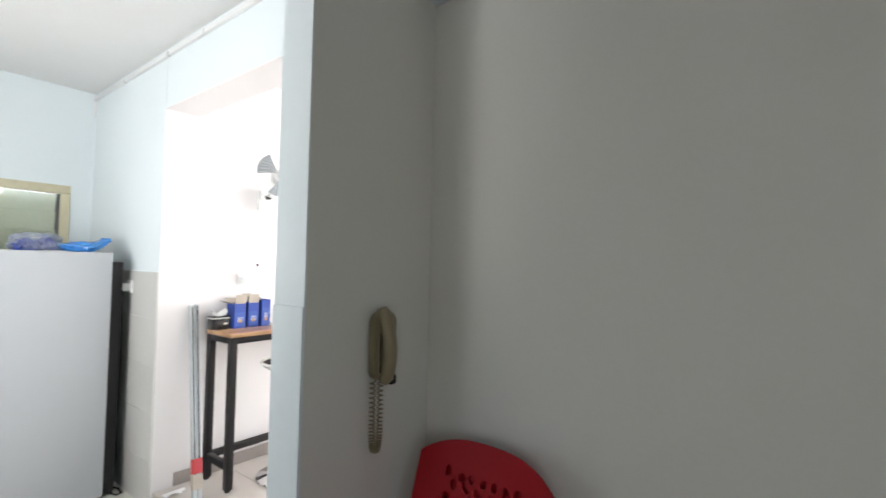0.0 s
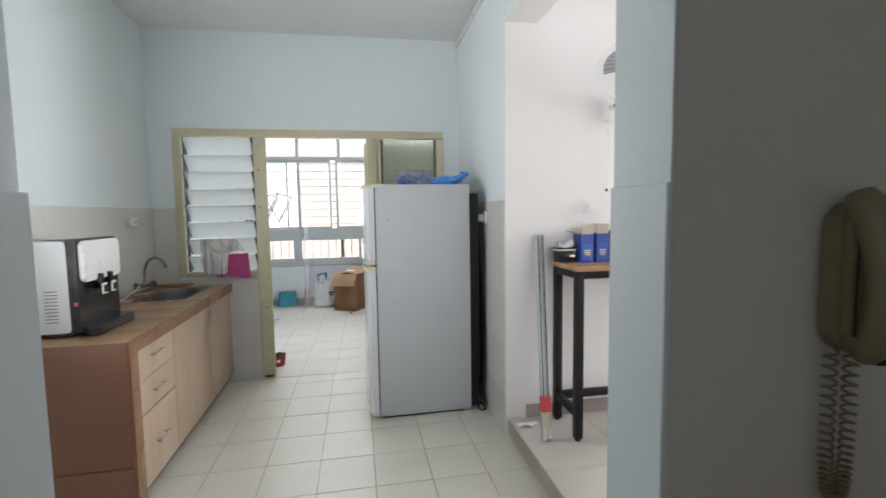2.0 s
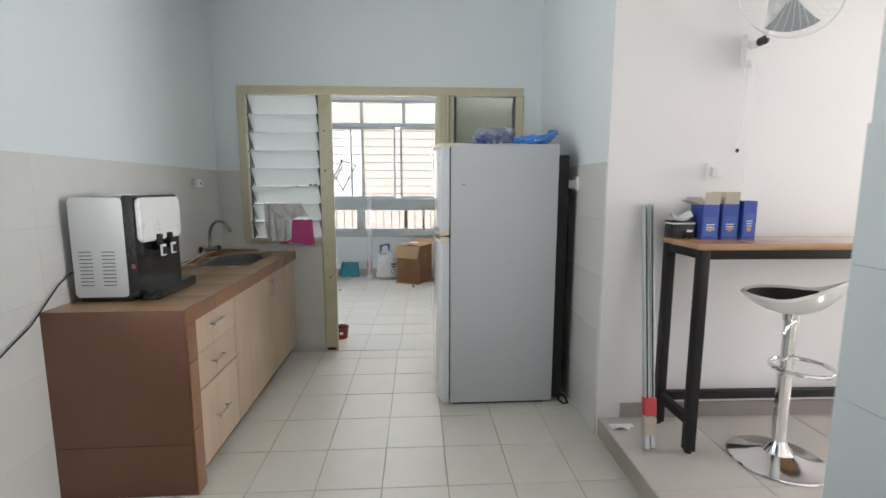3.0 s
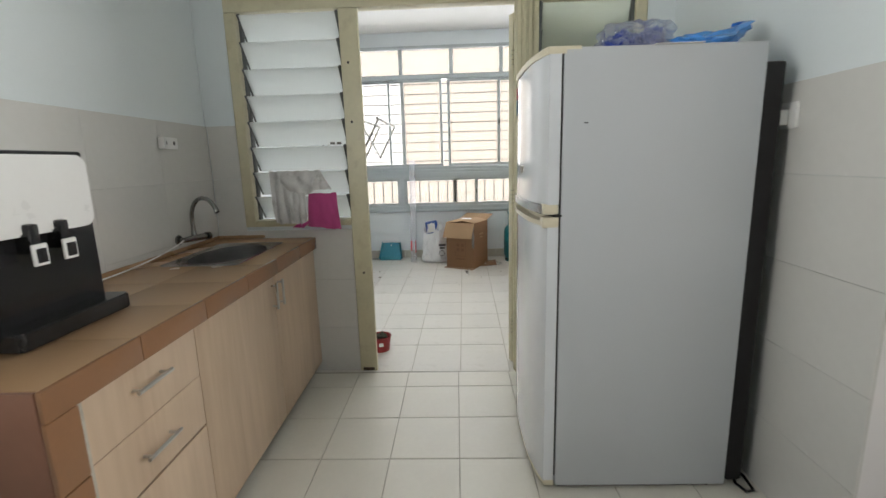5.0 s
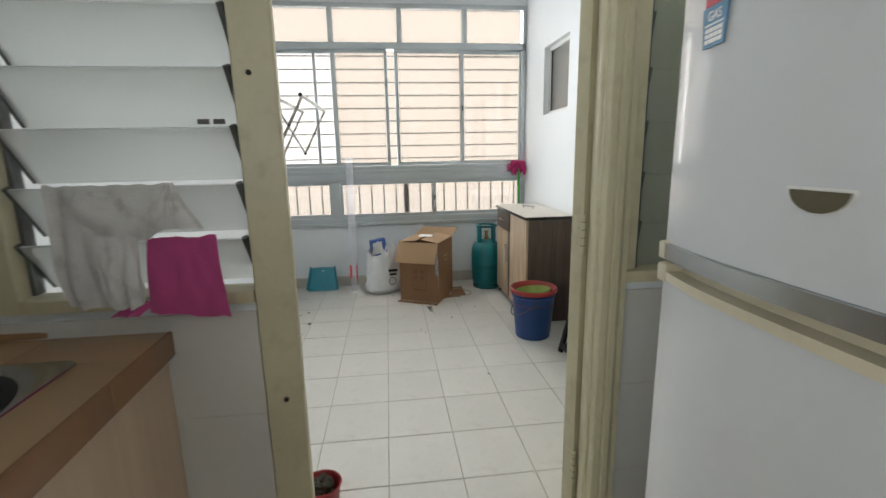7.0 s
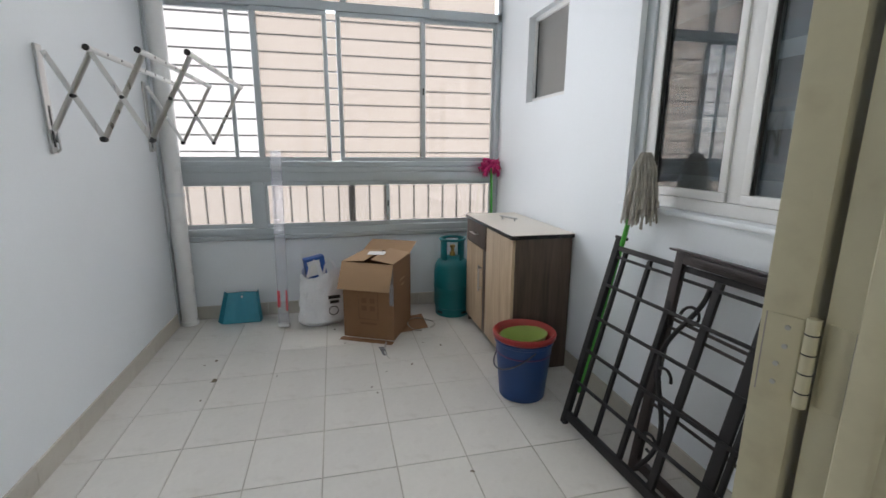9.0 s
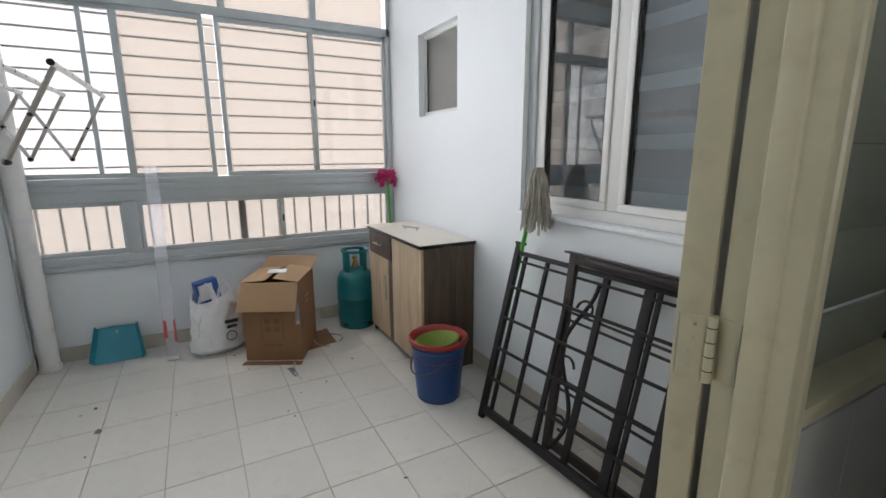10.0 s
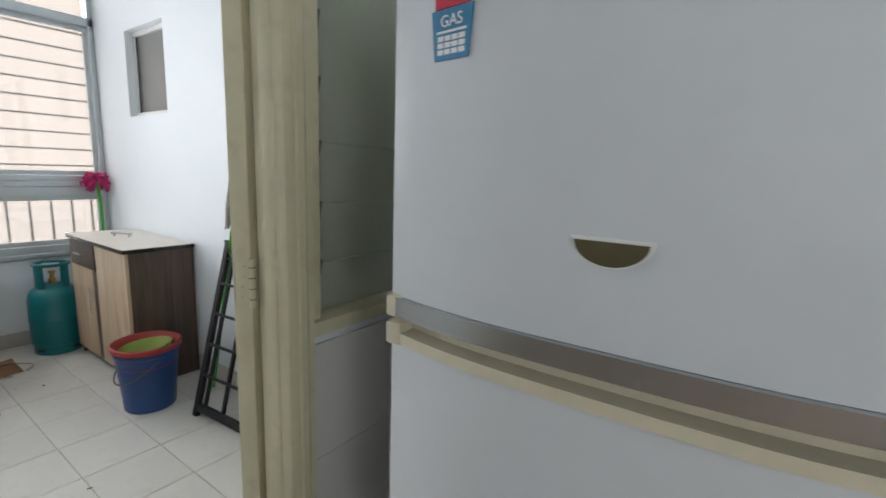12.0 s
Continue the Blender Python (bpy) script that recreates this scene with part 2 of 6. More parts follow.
def tube_bm(points, radius, sides=10, closed=False, bm=None, caps=True, flat=1.0):
    """A round bar along points; radius may be a list, one for each point."""
    own = bmesh.new() if bm is None else bm
    pts = [Vector(p) for p in points]
    n = len(pts)
    rings, up = [], None
    for i, p in enumerate(pts):
        a = pts[(i - 1) % n] if closed or i else p
        b = pts[(i + 1) % n] if closed or i < n - 1 else p
        d = (b - a).normalized()
        if up is None:
            up = d.orthogonal().normalized()
        up = (up - d * up.dot(d)).normalized()
        side = d.cross(up)
        r = radius[i] if isinstance(radius, (list, tuple)) else radius
        rings.append([own.verts.new(p + (up * math.cos(k * math.tau / sides) * flat + side * math.sin(k * math.tau / sides)) * r) for k in range(sides)])
    for i in range(n if closed else n - 1):
        r0, r1 = rings[i], rings[(i + 1) % n]
        for k in range(sides):
            own.faces.new((r0[k], r0[(k + 1) % sides], r1[(k + 1) % sides], r1[k]))
    if caps and not closed:
        own.faces.new(rings[0][::-1])
        own.faces.new(rings[-1])
    return own


def lathe_bm(profile, sides=32, at=(0, 0, 0), bm=None):
    """A turned body: profile of (radius, height)."""
    own = bmesh.new() if bm is None else bm
    rings = []
    for r, z in profile:
        if r < 1e-5:
            rings.append([own.verts.new((at[0], at[1], at[2] + z))])
        else:
            rings.append([own.verts.new((at[0] + r * math.cos(k * math.tau / sides), at[1] + r * math.sin(k * math.tau / sides), at[2] + z)) for k in range(sides)])
    for a, b in zip(rings, rings[1:]):
        for k in range(sides):
            j = (k + 1) % sides
            if len(a) == 1 and len(b) > 1:
                own.faces.new((a[0], b[j], b[k]))
            elif len(b) == 1 and len(a) > 1:
                own.faces.new((a[k], a[j], b[0]))
            elif len(a) > 1:
                own.faces.new((a[k], a[j], b[j], b[k]))
    return own


def extrude_bm(outline, h, bm=None, m=None, bevel=0.0):
    """A plate: an outline in x, y raised by h."""
    own = bmesh.new()
    f = own.faces.new([own.verts.new((x, y, 0)) for x, y in outline])
    up = bmesh.ops.extrude_face_region(own, geom=[f])
    bmesh.ops.translate(own, vec=(0, 0, h), verts=[v for v in up["geom"] if isinstance(v, bmesh.types.BMVert)])
    bmesh.ops.recalc_face_normals(own, faces=own.faces)
    if bevel:
        bmesh.ops.bevel(own, geom=own.edges[:], offset=bevel, segments=2, affect="EDGES")
    if m is not None:
        own.transform(m)
    return own if bm is None else merge(bm, own)


def sheet_bm(nx, ny, fn, thick=0.0, bm=None):
    """A bent sheet: fn(u, v) gives the place; thick gives it depth along its normals."""
    own = bmesh.new()
    g = [[own.verts.new(fn(i / nx, j / ny)) for j in range(ny + 1)] for i in range(nx + 1)]
    for i in range(nx):
        for j in range(ny):
            own.faces.new((g[i][j], g[i + 1][j], g[i + 1][j + 1], g[i][j + 1]))
    if thick:
        own.normal_update()
        bmesh.ops.solidify(own, geom=own.faces[:], thickness=thick)
    return own if bm is None else merge(bm, own)


def rounded(w, h, r, n=6):
    """Outline of a rounded rectangle round the origin."""
    pts = []
    for cx, cy, a0 in ((w / 2 - r, h / 2 - r, 0), (-w / 2 + r, h / 2 - r, 90), (-w / 2 + r, -h / 2 + r, 180), (w / 2 - r, -h / 2 + r, 270)):
        pts += [(cx + r * math.cos(radians(a0 + 90 * k / n)), cy + r * math.sin(radians(a0 + 90 * k / n))) for k in range(n + 1)]
    return pts


def finish(name, bm, material, smooth=True):
    bmesh.ops.recalc_face_normals(bm, faces=bm.faces)
    me = bpy.data.meshes.new(name)
    bm.to_mesh(me)
    bm.free()
    for mt in material if isinstance(material, (list, tuple)) else [material]:
        me.materials.append(mt)
    if smooth:
        me.shade_smooth()
        me.set_sharp_from_angle(angle=radians(35))
    return me


def part(name, bm, material, parent=None, label="", m=None):
    ob = new(name, finish(name, bm, material))
    if parent is not None:
        ob.parent = parent
    if m is not None:
        ob.matrix_basis = m
    if label:
        tagged(ob, label)
    return ob


def thing(name, m, label, category, group=""):
    ob = new(name)
    ob.empty_display_size = 0.1
    ob.matrix_world = m
    return tagged(ob, label, category, group)


def solid(name, bm, material, label, category, group="", m=None):
    ob = part(name, bm, material, None, "", m)
    return tagged(ob, label, category, group)


def setting(name, bm, material, label, category="wall"):
    return tagged(part(name, bm, material), label, category, "", "structure")


# ---- walls, ceilings, floors ----
F_Y0, F_Y1, F_TOP, SILL = -1.258, 0.982, 2.13, 0.905      # cream door-and-window unit
P1A, P1B, P2A, P2B = -0.635, -0.532, 0.300, 0.388         # its two posts

b = span(X_BACK, X_BACK - 0.06, -1.75, Y_RIGHT + 0.12, F_TOP, CEIL)
span(X_BACK, X_BACK - 0.06, -1.75, F_Y0, 0, F_TOP, bm=b)
span(X_BACK, X_BACK - 0.06, F_Y1, Y_RIGHT + 0.12, 0, F_TOP, bm=b)
span(X_BACK, X_BACK - 0.06, F_Y0, P1A, 0, SILL, bm=b)
span(X_BACK, X_BACK - 0.06, P2B, F_Y1, 0, SILL, bm=b)
setting("wall_kitchen_back", b, M_WALL, "pale blue-white painted wall around the door frame")
KW = (2.33, 3.23, 0.93, 2.10)        # unseen opening near the kitchen's entrance, added for the fill lamp
b = span(-0.2, KW[0], -0.12, 0, -0.05, CEIL)
span(KW[1], 3.65, -0.12, 0, -0.05, CEIL, bm=b)
span(KW[0], KW[1], -0.12, 0, -0.05, KW[2], bm=b)
span(KW[0], KW[1], -0.12, 0, KW[3], CEIL, bm=b)
b.transform(LEFT)
setting("wall_kitchen_left", b, M_WALL, "pale blue-white painted wall above grey tiles")
b = span(X_BACK, X_DIN - 0.005, Y_RIGHT, Y_RIGHT + 0.125, 0, CEIL)
setting("wall_kitchen_right", b, M_WALL, "pale blue-white wall beside the fridge")
setting("wall_kitchen_near", span(-1.335, X_PART2, Y_RIGHT, Y_BEAM, 0, BEAM - 0.004), M_WALL, "pale wall between dining opening and partition")
beam = setting("beam", span(X_DIN, 4.4, Y_RIGHT, Y_BEAM, BEAM, CEIL), M_WALL, "painted ceiling beam over the dining opening", "beam")
part("soffit", span(X_DIN + 0.001, -1.336, Y_RIGHT, Y_BEAM, BEAM - 0.005, BEAM - 0.0005), M_WALL_DIN, beam, "white painted underside")
setting("wall_dining", merge(span(X_DIN - 0.12, X_DIN, Y_RIGHT + 0.127, 7.2, 0, CEIL), span(X_DIN - 0.0045, X_DIN, Y_RIGHT, Y_RIGHT + 0.127, 0, BEAM - 0.005)), M_WALL_DIN, "plain white wall behind the bar table")
b = span(X_DIN - 0.12, 1.6, 7.2, 7.32, 0, 0.5)
span(X_DIN - 0.12, 1.6, 7.2, 7.32, 2.6, CEIL, bm=b)
span(X_DIN - 0.12, -2.42, 7.2, 7.32, 0.5, 2.6, bm=b)
span(-0.78, 1.6, 7.2, 7.32, 0.5, 2.6, bm=b)
setting("wall_dining_window", b, M_WALL_DIN, "white wall with the dining window opening")
setting("wall_dining_end", span(1.6, 1.72, Y_BEAM, 7.32, 0, CEIL), M_WALL_DIN, "plain white dining end wall")
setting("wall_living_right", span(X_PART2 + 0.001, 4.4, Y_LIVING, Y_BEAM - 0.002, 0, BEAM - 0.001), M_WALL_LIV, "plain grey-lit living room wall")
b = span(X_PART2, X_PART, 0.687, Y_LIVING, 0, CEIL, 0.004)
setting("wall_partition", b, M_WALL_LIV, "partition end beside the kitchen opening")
b = span(X_PART2, X_PART, -3.2, -0.172, 0, CEIL, 0.004)
setting("wall_partition_left", b, M_WALL, "partition on the other side of the kitchen opening")
setting("wall_living_left", span(X_PART2, 4.5, -3.32, -3.2, 0, CEIL), M_WALL_LIV, "plain living room wall")
b = span(4.4, 4.52, -3.2, Y_LIVING, 0, 0.9)
span(4.4, 4.52, -3.2, Y_LIVING, 2.3, CEIL, bm=b)
span(4.4, 4.52, -3.2, -2.1, 0.9, 2.3, bm=b)
span(4.4, 4.52, -0.3, Y_LIVING, 0.9, 2.3, bm=b)
setting("wall_living_window", b, M_WALL_LIV, "living room wall with its window opening")
setting("ceiling_kitchen", span(X_BACK - 0.06, 4.5, -3.3, 7.3, CEIL, CEIL + 0.12), M_CEIL, "plain white ceiling", "ceiling")
setting("ceiling_yard", span(X_WIN - 0.12, X_BACK - 0.06, -1.5, 1.3, YARD_CEIL, YARD_CEIL + 0.12), M_CEIL, "plain white ceiling of the wash yard", "ceiling")
setting("wall_yard_left", span(X_WIN - 0.12, X_BACK - 0.06, Y_LEFT_YARD - 0.12, Y_LEFT_YARD, 0, YARD_CEIL), M_WALL_YARD, "bluish white yard wall with faint stains")

# yard wall with a small and a large window opening
SW = (-6.88, -6.33, 1.605, 2.155)
BW = (-5.67, -4.42, 1.05, 2.20)
b = bmesh.new()
xs = [X_WIN - 0.12, SW[0], SW[1], BW[0], BW[1], X_BACK - 0.11]
for k, (x0, x1) in enumerate(zip(xs, xs[1:])):
    hole = SW if k == 1 else BW if k == 3 else None
    if hole:
        span(x0, x1, Y_YARD, Y_YARD + 0.12, 0, hole[2], bm=b)
        span(x0, x1, Y_YARD, Y_YARD + 0.12, hole[3], YARD_CEIL, bm=b)
    else:
        span(x0, x1, Y_YARD, Y_YARD + 0.12, 0, YARD_CEIL, bm=b)
bmesh.ops.remove_doubles(b, verts=b.verts, dist=0.0005)
setting("wall_yard_right", b, M_WALL_YARD, "bluish white yard wall with two windows")
b = span(X_WIN, X_WIN - 0.12, -1.385, Y_YARD, 0, 0.60)
span(X_WIN, X_WIN - 0.12, -1.385, Y_YARD, 2.645, YARD_CEIL, bm=b)
setting("wall_yard_window", b, M_WALL_YARD, "low wall under the yard windows")
# closed dark room behind the large window
b = span(-7.0, -4.2, 3.0, 3.1, 0, YARD_CEIL)
span(-7.0, -6.9, Y_YARD + 0.12, 3.0, 0, YARD_CEIL, bm=b)
span(-4.3, -4.2, Y_YARD + 0.12, 3.0, 0, YARD_CEIL, bm=b)
span(-7.0, -4.2, Y_YARD + 0.12, 3.1, YARD_CEIL, YARD_CEIL + 0.1, bm=b)
span(-7.0, -4.2, Y_YARD + 0.12, 3.1, -0.1, 0, bm=b)
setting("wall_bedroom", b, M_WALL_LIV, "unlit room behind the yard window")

setting("floor_kitchen", span(X_BACK + 0.034, -0.65, -1.75, Y_RIGHT + 0.01, -0.12, -0.004), M_GROUT, "cream square floor tiles with dark grout", "floor")
setting("floor_yard", span(X_WIN - 0.12, X_BACK + 0.034, -1.5, Y_YARD + 0.12, -0.12, -0.004), M_GROUT, "dusty grey-cream square floor tiles", "floor")
b = span(X_DIN - 0.1, 4.5, Y_RIGHT + 0.012, 7.3, -0.12, STEP - 0.003)
span(-0.65, 4.5, -3.3, Y_RIGHT + 0.012, -0.12, STEP - 0.003, bm=b)
setting("floor_dining", b, M_GROUT, "raised beige tile floor of living and dining room", "floor")
setting("ground", span(-60, 40, -40, 40, -3.2, -3.0), mat("ground_concrete", (0.4, 0.39, 0.37), 0.9, scale=0.5), "concrete ground outside the building", "ground")
# emissive panel stands in for a daylit cream wall across the air well
setting("backdrop", span(-58.2, -58, -45, 45, -3, 40), glow("far_wall_glow", (1.0, 0.90, 0.80), 1.05), "glowing cream panel standing in for the daylit far wall", "backdrop")

# ---- door-and-window unit between kitchen and yard ----
def post_bm(y0, y1, z0, z1, f=0.014):
    """A rebated timber post: wide kitchen face, a stop bead, a narrower yard side."""
    w = y1 - y0
    o = [(f, 0.004), (f, w - 0.004), (f - 0.004, w), (-0.012, w), (-0.014, w - 0.007), (-0.040, w - 0.007), (-0.042, w - 0.014), (-0.062, w - 0.014),
         (-0.062, 0.014), (-0.042, 0.014), (-0.040, 0.007), (-0.014, 0.007), (-0.012, 0.0), (f - 0.004, 0.0)]
    return extrude_bm([(X_BACK + x, y0 + y) for x, y in o], z1 - z0, m=Matrix.Translation((0, 0, z0)))


def hung_post_bm(y0, y1, z0, z1):
    """The hinge post: rebate for the leaf, stepped reveal, moulded kitchen face."""
    w = y1 - y0
    o = [(0.040, 0.007), (0.046, 0.010), (0.048, 0.016), (0.048, 0.030), (0.044, 0.033), (0.044, 0.037), (0.049, 0.041), (0.049, 0.056), (0.043, 0.060), (0.040, 0.068), (0.034, 0.072), (0.034, w),
         (-0.062, w), (-0.062, 0.013), (-0.024, 0.013), (-0.0215, 0.002), (-0.019, 0.0), (0.012, 0.0), (0.015, 0.002), (0.017, 0.007)]
    return extrude_bm([(X_BACK + x, y0 + y) for x, y in o], z1 - z0, m=Matrix.Translation((0, 0, z0)))


def rail_bm(y0, y1, z0, z1):
    b = span(X_BACK - 0.066, X_BACK + 0.012, y0, y1, z0, z1, 0.004)
    return b


unit = tagged(thing("door_1", Matrix(), "cream painted timber frame, louvres beside an open doorway", "door frame"), kind="structure")
part("post", post_bm(P1A, P1B, 0, 2.062), M_CREAM, unit)
part("post", hung_post_bm(P2A, P2B, 0, 2.062), M_CREAM, unit)
part("stop_bead", span(X_BACK - 0.030, X_BACK + 0.010, P2B + 0.001, P2B + 0.040, SILL + 0.036, 2.062, 0.006), M_CREAM, unit)
part("jamb", post_bm(F_Y0, F_Y0 + 0.06, SILL, 2.062), M_CREAM, unit)
part("jamb", post_bm(F_Y1 - 0.06, F_Y1, SILL, 2.062), M_CREAM, unit)
part("head", rail_bm(F_Y0, F_Y1, 2.066, F_TOP), M_CREAM, unit)
for y0, y1 in ((F_Y0 + 0.061, P1A - 0.001), (P2B + 0.001, F_Y1 - 0.061)):
    part("sill", span(X_BACK - 0.066, X_BACK + 0.022, y0, y1, SILL, SILL + 0.035, 0.006), M_CREAM, unit, "worn cream painted sill")
for y, z in ((P1A + 0.04, 1.79), (P1A + 0.04, 1.48), (P1A + 0.055, 0.62)):
    part("bolt_hole", tube_bm([(X_BACK + 0.012, y, z), (X_BACK + 0.0165, y, z)], 0.007, 8), M_RUBBER, unit)
for y0 in (P1A, P2A):
    part("base_rot", span(X_BACK - 0.05, X_BACK + (0.0165 if y0 == P1A else 0.0505), y0 + 0.016, y0 + 0.086, 0, 0.022, 0.004), mat("rotten_wood", (0.10, 0.075, 0.05), 0.9, vary=0.5, scale=30, bump=0.5), unit, "dark rotten foot of the post")
# the door itself, swung right back into the yard
SWING = pose(X_BACK - 0.0625, P2A - 0.003, 0, 0, 0, 22) @ Matrix.Translation((-X_BACK + 0.0625, -P2A + 0.003, 0))
leaf = part("door_leaf", span(X_BACK - 0.117, X_BACK - 0.069, P2A + 0.002, P2A + 0.775, 0.012, 2.03, 0.003), M_CREAM, unit, "cream painted door swung back into the yard", SWING)
for zc in (1.04, 0.25, 1.80):
    h = part("hinge", tube_bm([(X_BACK - 0.0625, P2A - 0.003, zc - 0.055), (X_BACK - 0.0625, P2A - 0.003, zc + 0.055)], 0.0072, 12), M_CREAM, unit, "painted steel butt hinge")
    part("plate", span(X_BACK - 0.056, X_BACK - 0.027, P2A + 0.0105, P2A + 0.014, zc - 0.052, zc + 0.05, 0.0008), M_CREAM, h)
    part("plate", span(X_BACK - 0.110, X_BACK - 0.070, P2A + 0.0003, P2A + 0.004, zc - 0.052, zc + 0.05, 0.0008), M_CREAM, h, "", SWING)
    part("paint_crack", span(X_BACK - 0.1108, X_BACK - 0.1096, P2A - 0.0003, P2A + 0.0037, zc - 0.052, zc + 0.05), M_SKIRT_DIN, h, "", SWING)
    part("paint_crack", span(X_BACK - 0.0272, X_BACK - 0.0262, P2A + 0.0102, P2A + 0.0142, zc - 0.052, zc + 0.05), M_SKIRT_DIN, h)
    for dz in (-0.036, -0.012, 0.012, 0.036):
        part("knuckle_gap", tube_bm([(X_BACK - 0.0625, P2A - 0.003, zc + dz - 0.0008), (X_BACK - 0.0625, P2A - 0.003, zc + dz + 0.0008)], 0.0076, 12), M_RUBBER, h)
        x = X_BACK - 0.093 + 0.006 * (dz > 0)
        part("screw", tube_bm([(x, P2A - 0.0012, zc + dz), (x, P2A + 0.002, zc + dz)], 0.0032, 8), M_STEEL, h, "", SWING)


def louvre(name, y0, y1, tilt, glass, label, xc=-0.052):
    t = tagged(thing(name, Matrix(), label, "louvre window"), kind="structure")
    for y in (y0 + 0.006, y1 - 0.006):
        part("channel", span(X_BACK + xc - 0.012, X_BACK + xc + 0.022, y - 0.006, y + 0.006, SILL + 0.036, 2.064, 0.002), M_DARKALU, t)
    dx, dz = 0.165 * math.sin(radians(tilt)), 0.165 * math.cos(radians(tilt))
    for k in range(8):
        z = 2.055 - 0.14 * k
        zb = max(z - dz, SILL + 0.04)
        top, low = Vector((X_BACK + xc + dx / 2, 0, z)), Vector((X_BACK + xc - dx / 2, 0, z - dz))
        low = top + (low - top) * min(1, (z - SILL - 0.04) / dz)
        n = Vector((-(low.z - top.z), 0, low.x - top.x)).normalized() * 0.0025
        bm = bmesh.new()
        v = [bm.verts.new((p.x + s * n.x, y, p.z + s * n.z)) for y in (y0 + 0.016, y1 - 0.016) for p, s in ((top, 1), (low, 1), (low, -1), (top, -1))]
        for q in ((0, 1, 2, 3), (7, 6, 5, 4), (0, 4, 5, 1), (1, 5, 6, 2), (2, 6, 7, 3), (3, 7, 4, 0)):
            bm.faces.new([v[i] for i in q])
        bl = part("blade", bm, glass, t)
        for y in (y0 + 0.014, y1 - 0.014):
            part("clip", tube_bm([(top.x, y, top.z + 0.004), (low.x, y, low.z + 0.004)], 0.0105, 6, flat=0.55), M_DARKALU, bl)
    return t


louvre("window_1", F_Y0 + 0.06, P1A, 38, M_LOUVRE, "tilted frosted glass louvres in grey metal channels")
louvre("window_2", P2B + 0.041, F_Y1 - 0.06, 14, M_LOUVRE_D, "nearly closed greenish glass louvres behind the fridge", -0.030)

M_CLOTH = mat("grey_towel", (0.70, 0.69, 0.68), 0.95, vary=0.12, scale=9, grain=220, bump=0.5, spots=0.42, spot_color=(0.13, 0.11, 0.09), sheen=0.4)
M_PINK = mat("magenta_cloth", (0.50, 0.07, 0.24), 0.9, vary=0.12, scale=14, grain=260, bump=0.5, sheen=0.3)


def drape(y0, y1, z0, z1, out, seed, skew=0.0, ny=30, nz=30, fold=0.012, cut=None, flare=0.0):
    def fn(u, v):
        y = y0 + (y1 - y0) * u + skew * v + flare * (u - 0.35) * v
        low = z0 if cut is None else z0 + cut(u)
        z = z1 + (low - z1) * v
        w = noise.noise((u * 5 + seed, v * 2.2, seed)) * fold * (0.4 + v) + math.sin(u * 15 + v * 2.5 + seed) * fold * 0.5 * v
        return (X_BACK + out + 0.02 * math.sin(v * 2.2) + w, y, z + noise.noise((u * 6, seed, 0)) * 0.006)
    return sheet_bm(ny, nz, fn, 0.003)


b = drape(-1.080, -0.955, 0.925, 1.222, 0.036, 1.3, fold=0.018, skew=0.02)
merge(b, drape(-0.995, -0.790, 1.085, 1.222, 0.038, 4.1, cut=lambda u: 0.05 * (2 * u - 1.2) ** 2, fold=0.014, skew=-0.02))
merge(b, drape(-0.80, -0.785, 1.115, 1.222, 0.046, 2.7, ny=10, nz=20, fold=0.008, flare=0.10))
solid("hand_towel", b, M_CLOTH, "stained grey towel hanging from a louvre blade", "towel")
b = drape(-0.970, -0.872, 0.925, 1.100, 0.062, 7.7, fold=0.014, skew=0.01, cut=lambda u: 0.05 * (2 * u - 1) ** 4)
solid("rag", b, M_CLOTH, "stained grey rag hanging beside the magenta cloth", "cloth")
b = drape(-0.858, -0.700, 0.888, 1.094, 0.050, 9.2, fold=0.007, cut=lambda u: 0.022 * (1 - u), flare=0.03)
merge(b, drape(-0.915, -0.85, 0.905, 0.935, 0.054, 2.2, fold=0.004, ny=8, nz=6, skew=-0.045))
solid("dish_cloth", b, M_PINK, "magenta cloth hanging over the window sill", "cloth")
for y0 in (-0.727, -0.690):
    solid("blade_sticker", span(X_BACK + 0.004, X_BACK + 0.008, y0, y0 + 0.026, 1.362, 1.374), mat("sticker_ink", (0.12, 0.11, 0.10), 0.6), "small torn dark label on a louvre blade", "label", "labels on the louvres")

# ---- counter along the left wall (built in the wall's own frame) ----
M_BGROUT = mat("brown_grout", (0.22, 0.14, 0.085), 0.8, vary=0.1)
M_BROWN = mat("brown_tile", (0.40, 0.250, 0.140), 0.27, vary=0.03, scale=3, grain=60, bump=0.0, per_object=0.004, rough_vary=0.015)
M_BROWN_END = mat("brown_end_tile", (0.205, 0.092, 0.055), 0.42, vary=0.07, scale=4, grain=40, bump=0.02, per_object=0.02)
M_BROWN_EDGE = mat("tan_edge_tile", (0.25, 0.125, 0.062), 0.24, vary=0.04, scale=4, grain=60, bump=0.0, per_object=0.006, rough_vary=0.02)
M_BIRCH = wood("birch_laminate", (0.50, 0.365, 0.255), (0.62, 0.475, 0.345), "Z", 0.38, 5)
# near-black colour puts the shade of gaps and toe space into bodies and kicks
M_GAP_SHADE = mat("recess_shade", (0.06, 0.035, 0.025), 0.8, vary=0.3, scale=8)
CW, CL, CH = 0.585, 1.84, 0.836
SX0, SX1, SY0, SY1 = 0.185, 0.725, 0.120, 0.442
top = thing("worktop", LEFT, "glossy tan tiled worktop with brown tile edging", "worktop")
b = span(0.002, SX0, 0.002, CW - 0.012, CH - 0.035, CH - 0.004)
span(SX1, CL - 0.012, 0.002, CW - 0.012, CH - 0.035, CH - 0.004, bm=b)
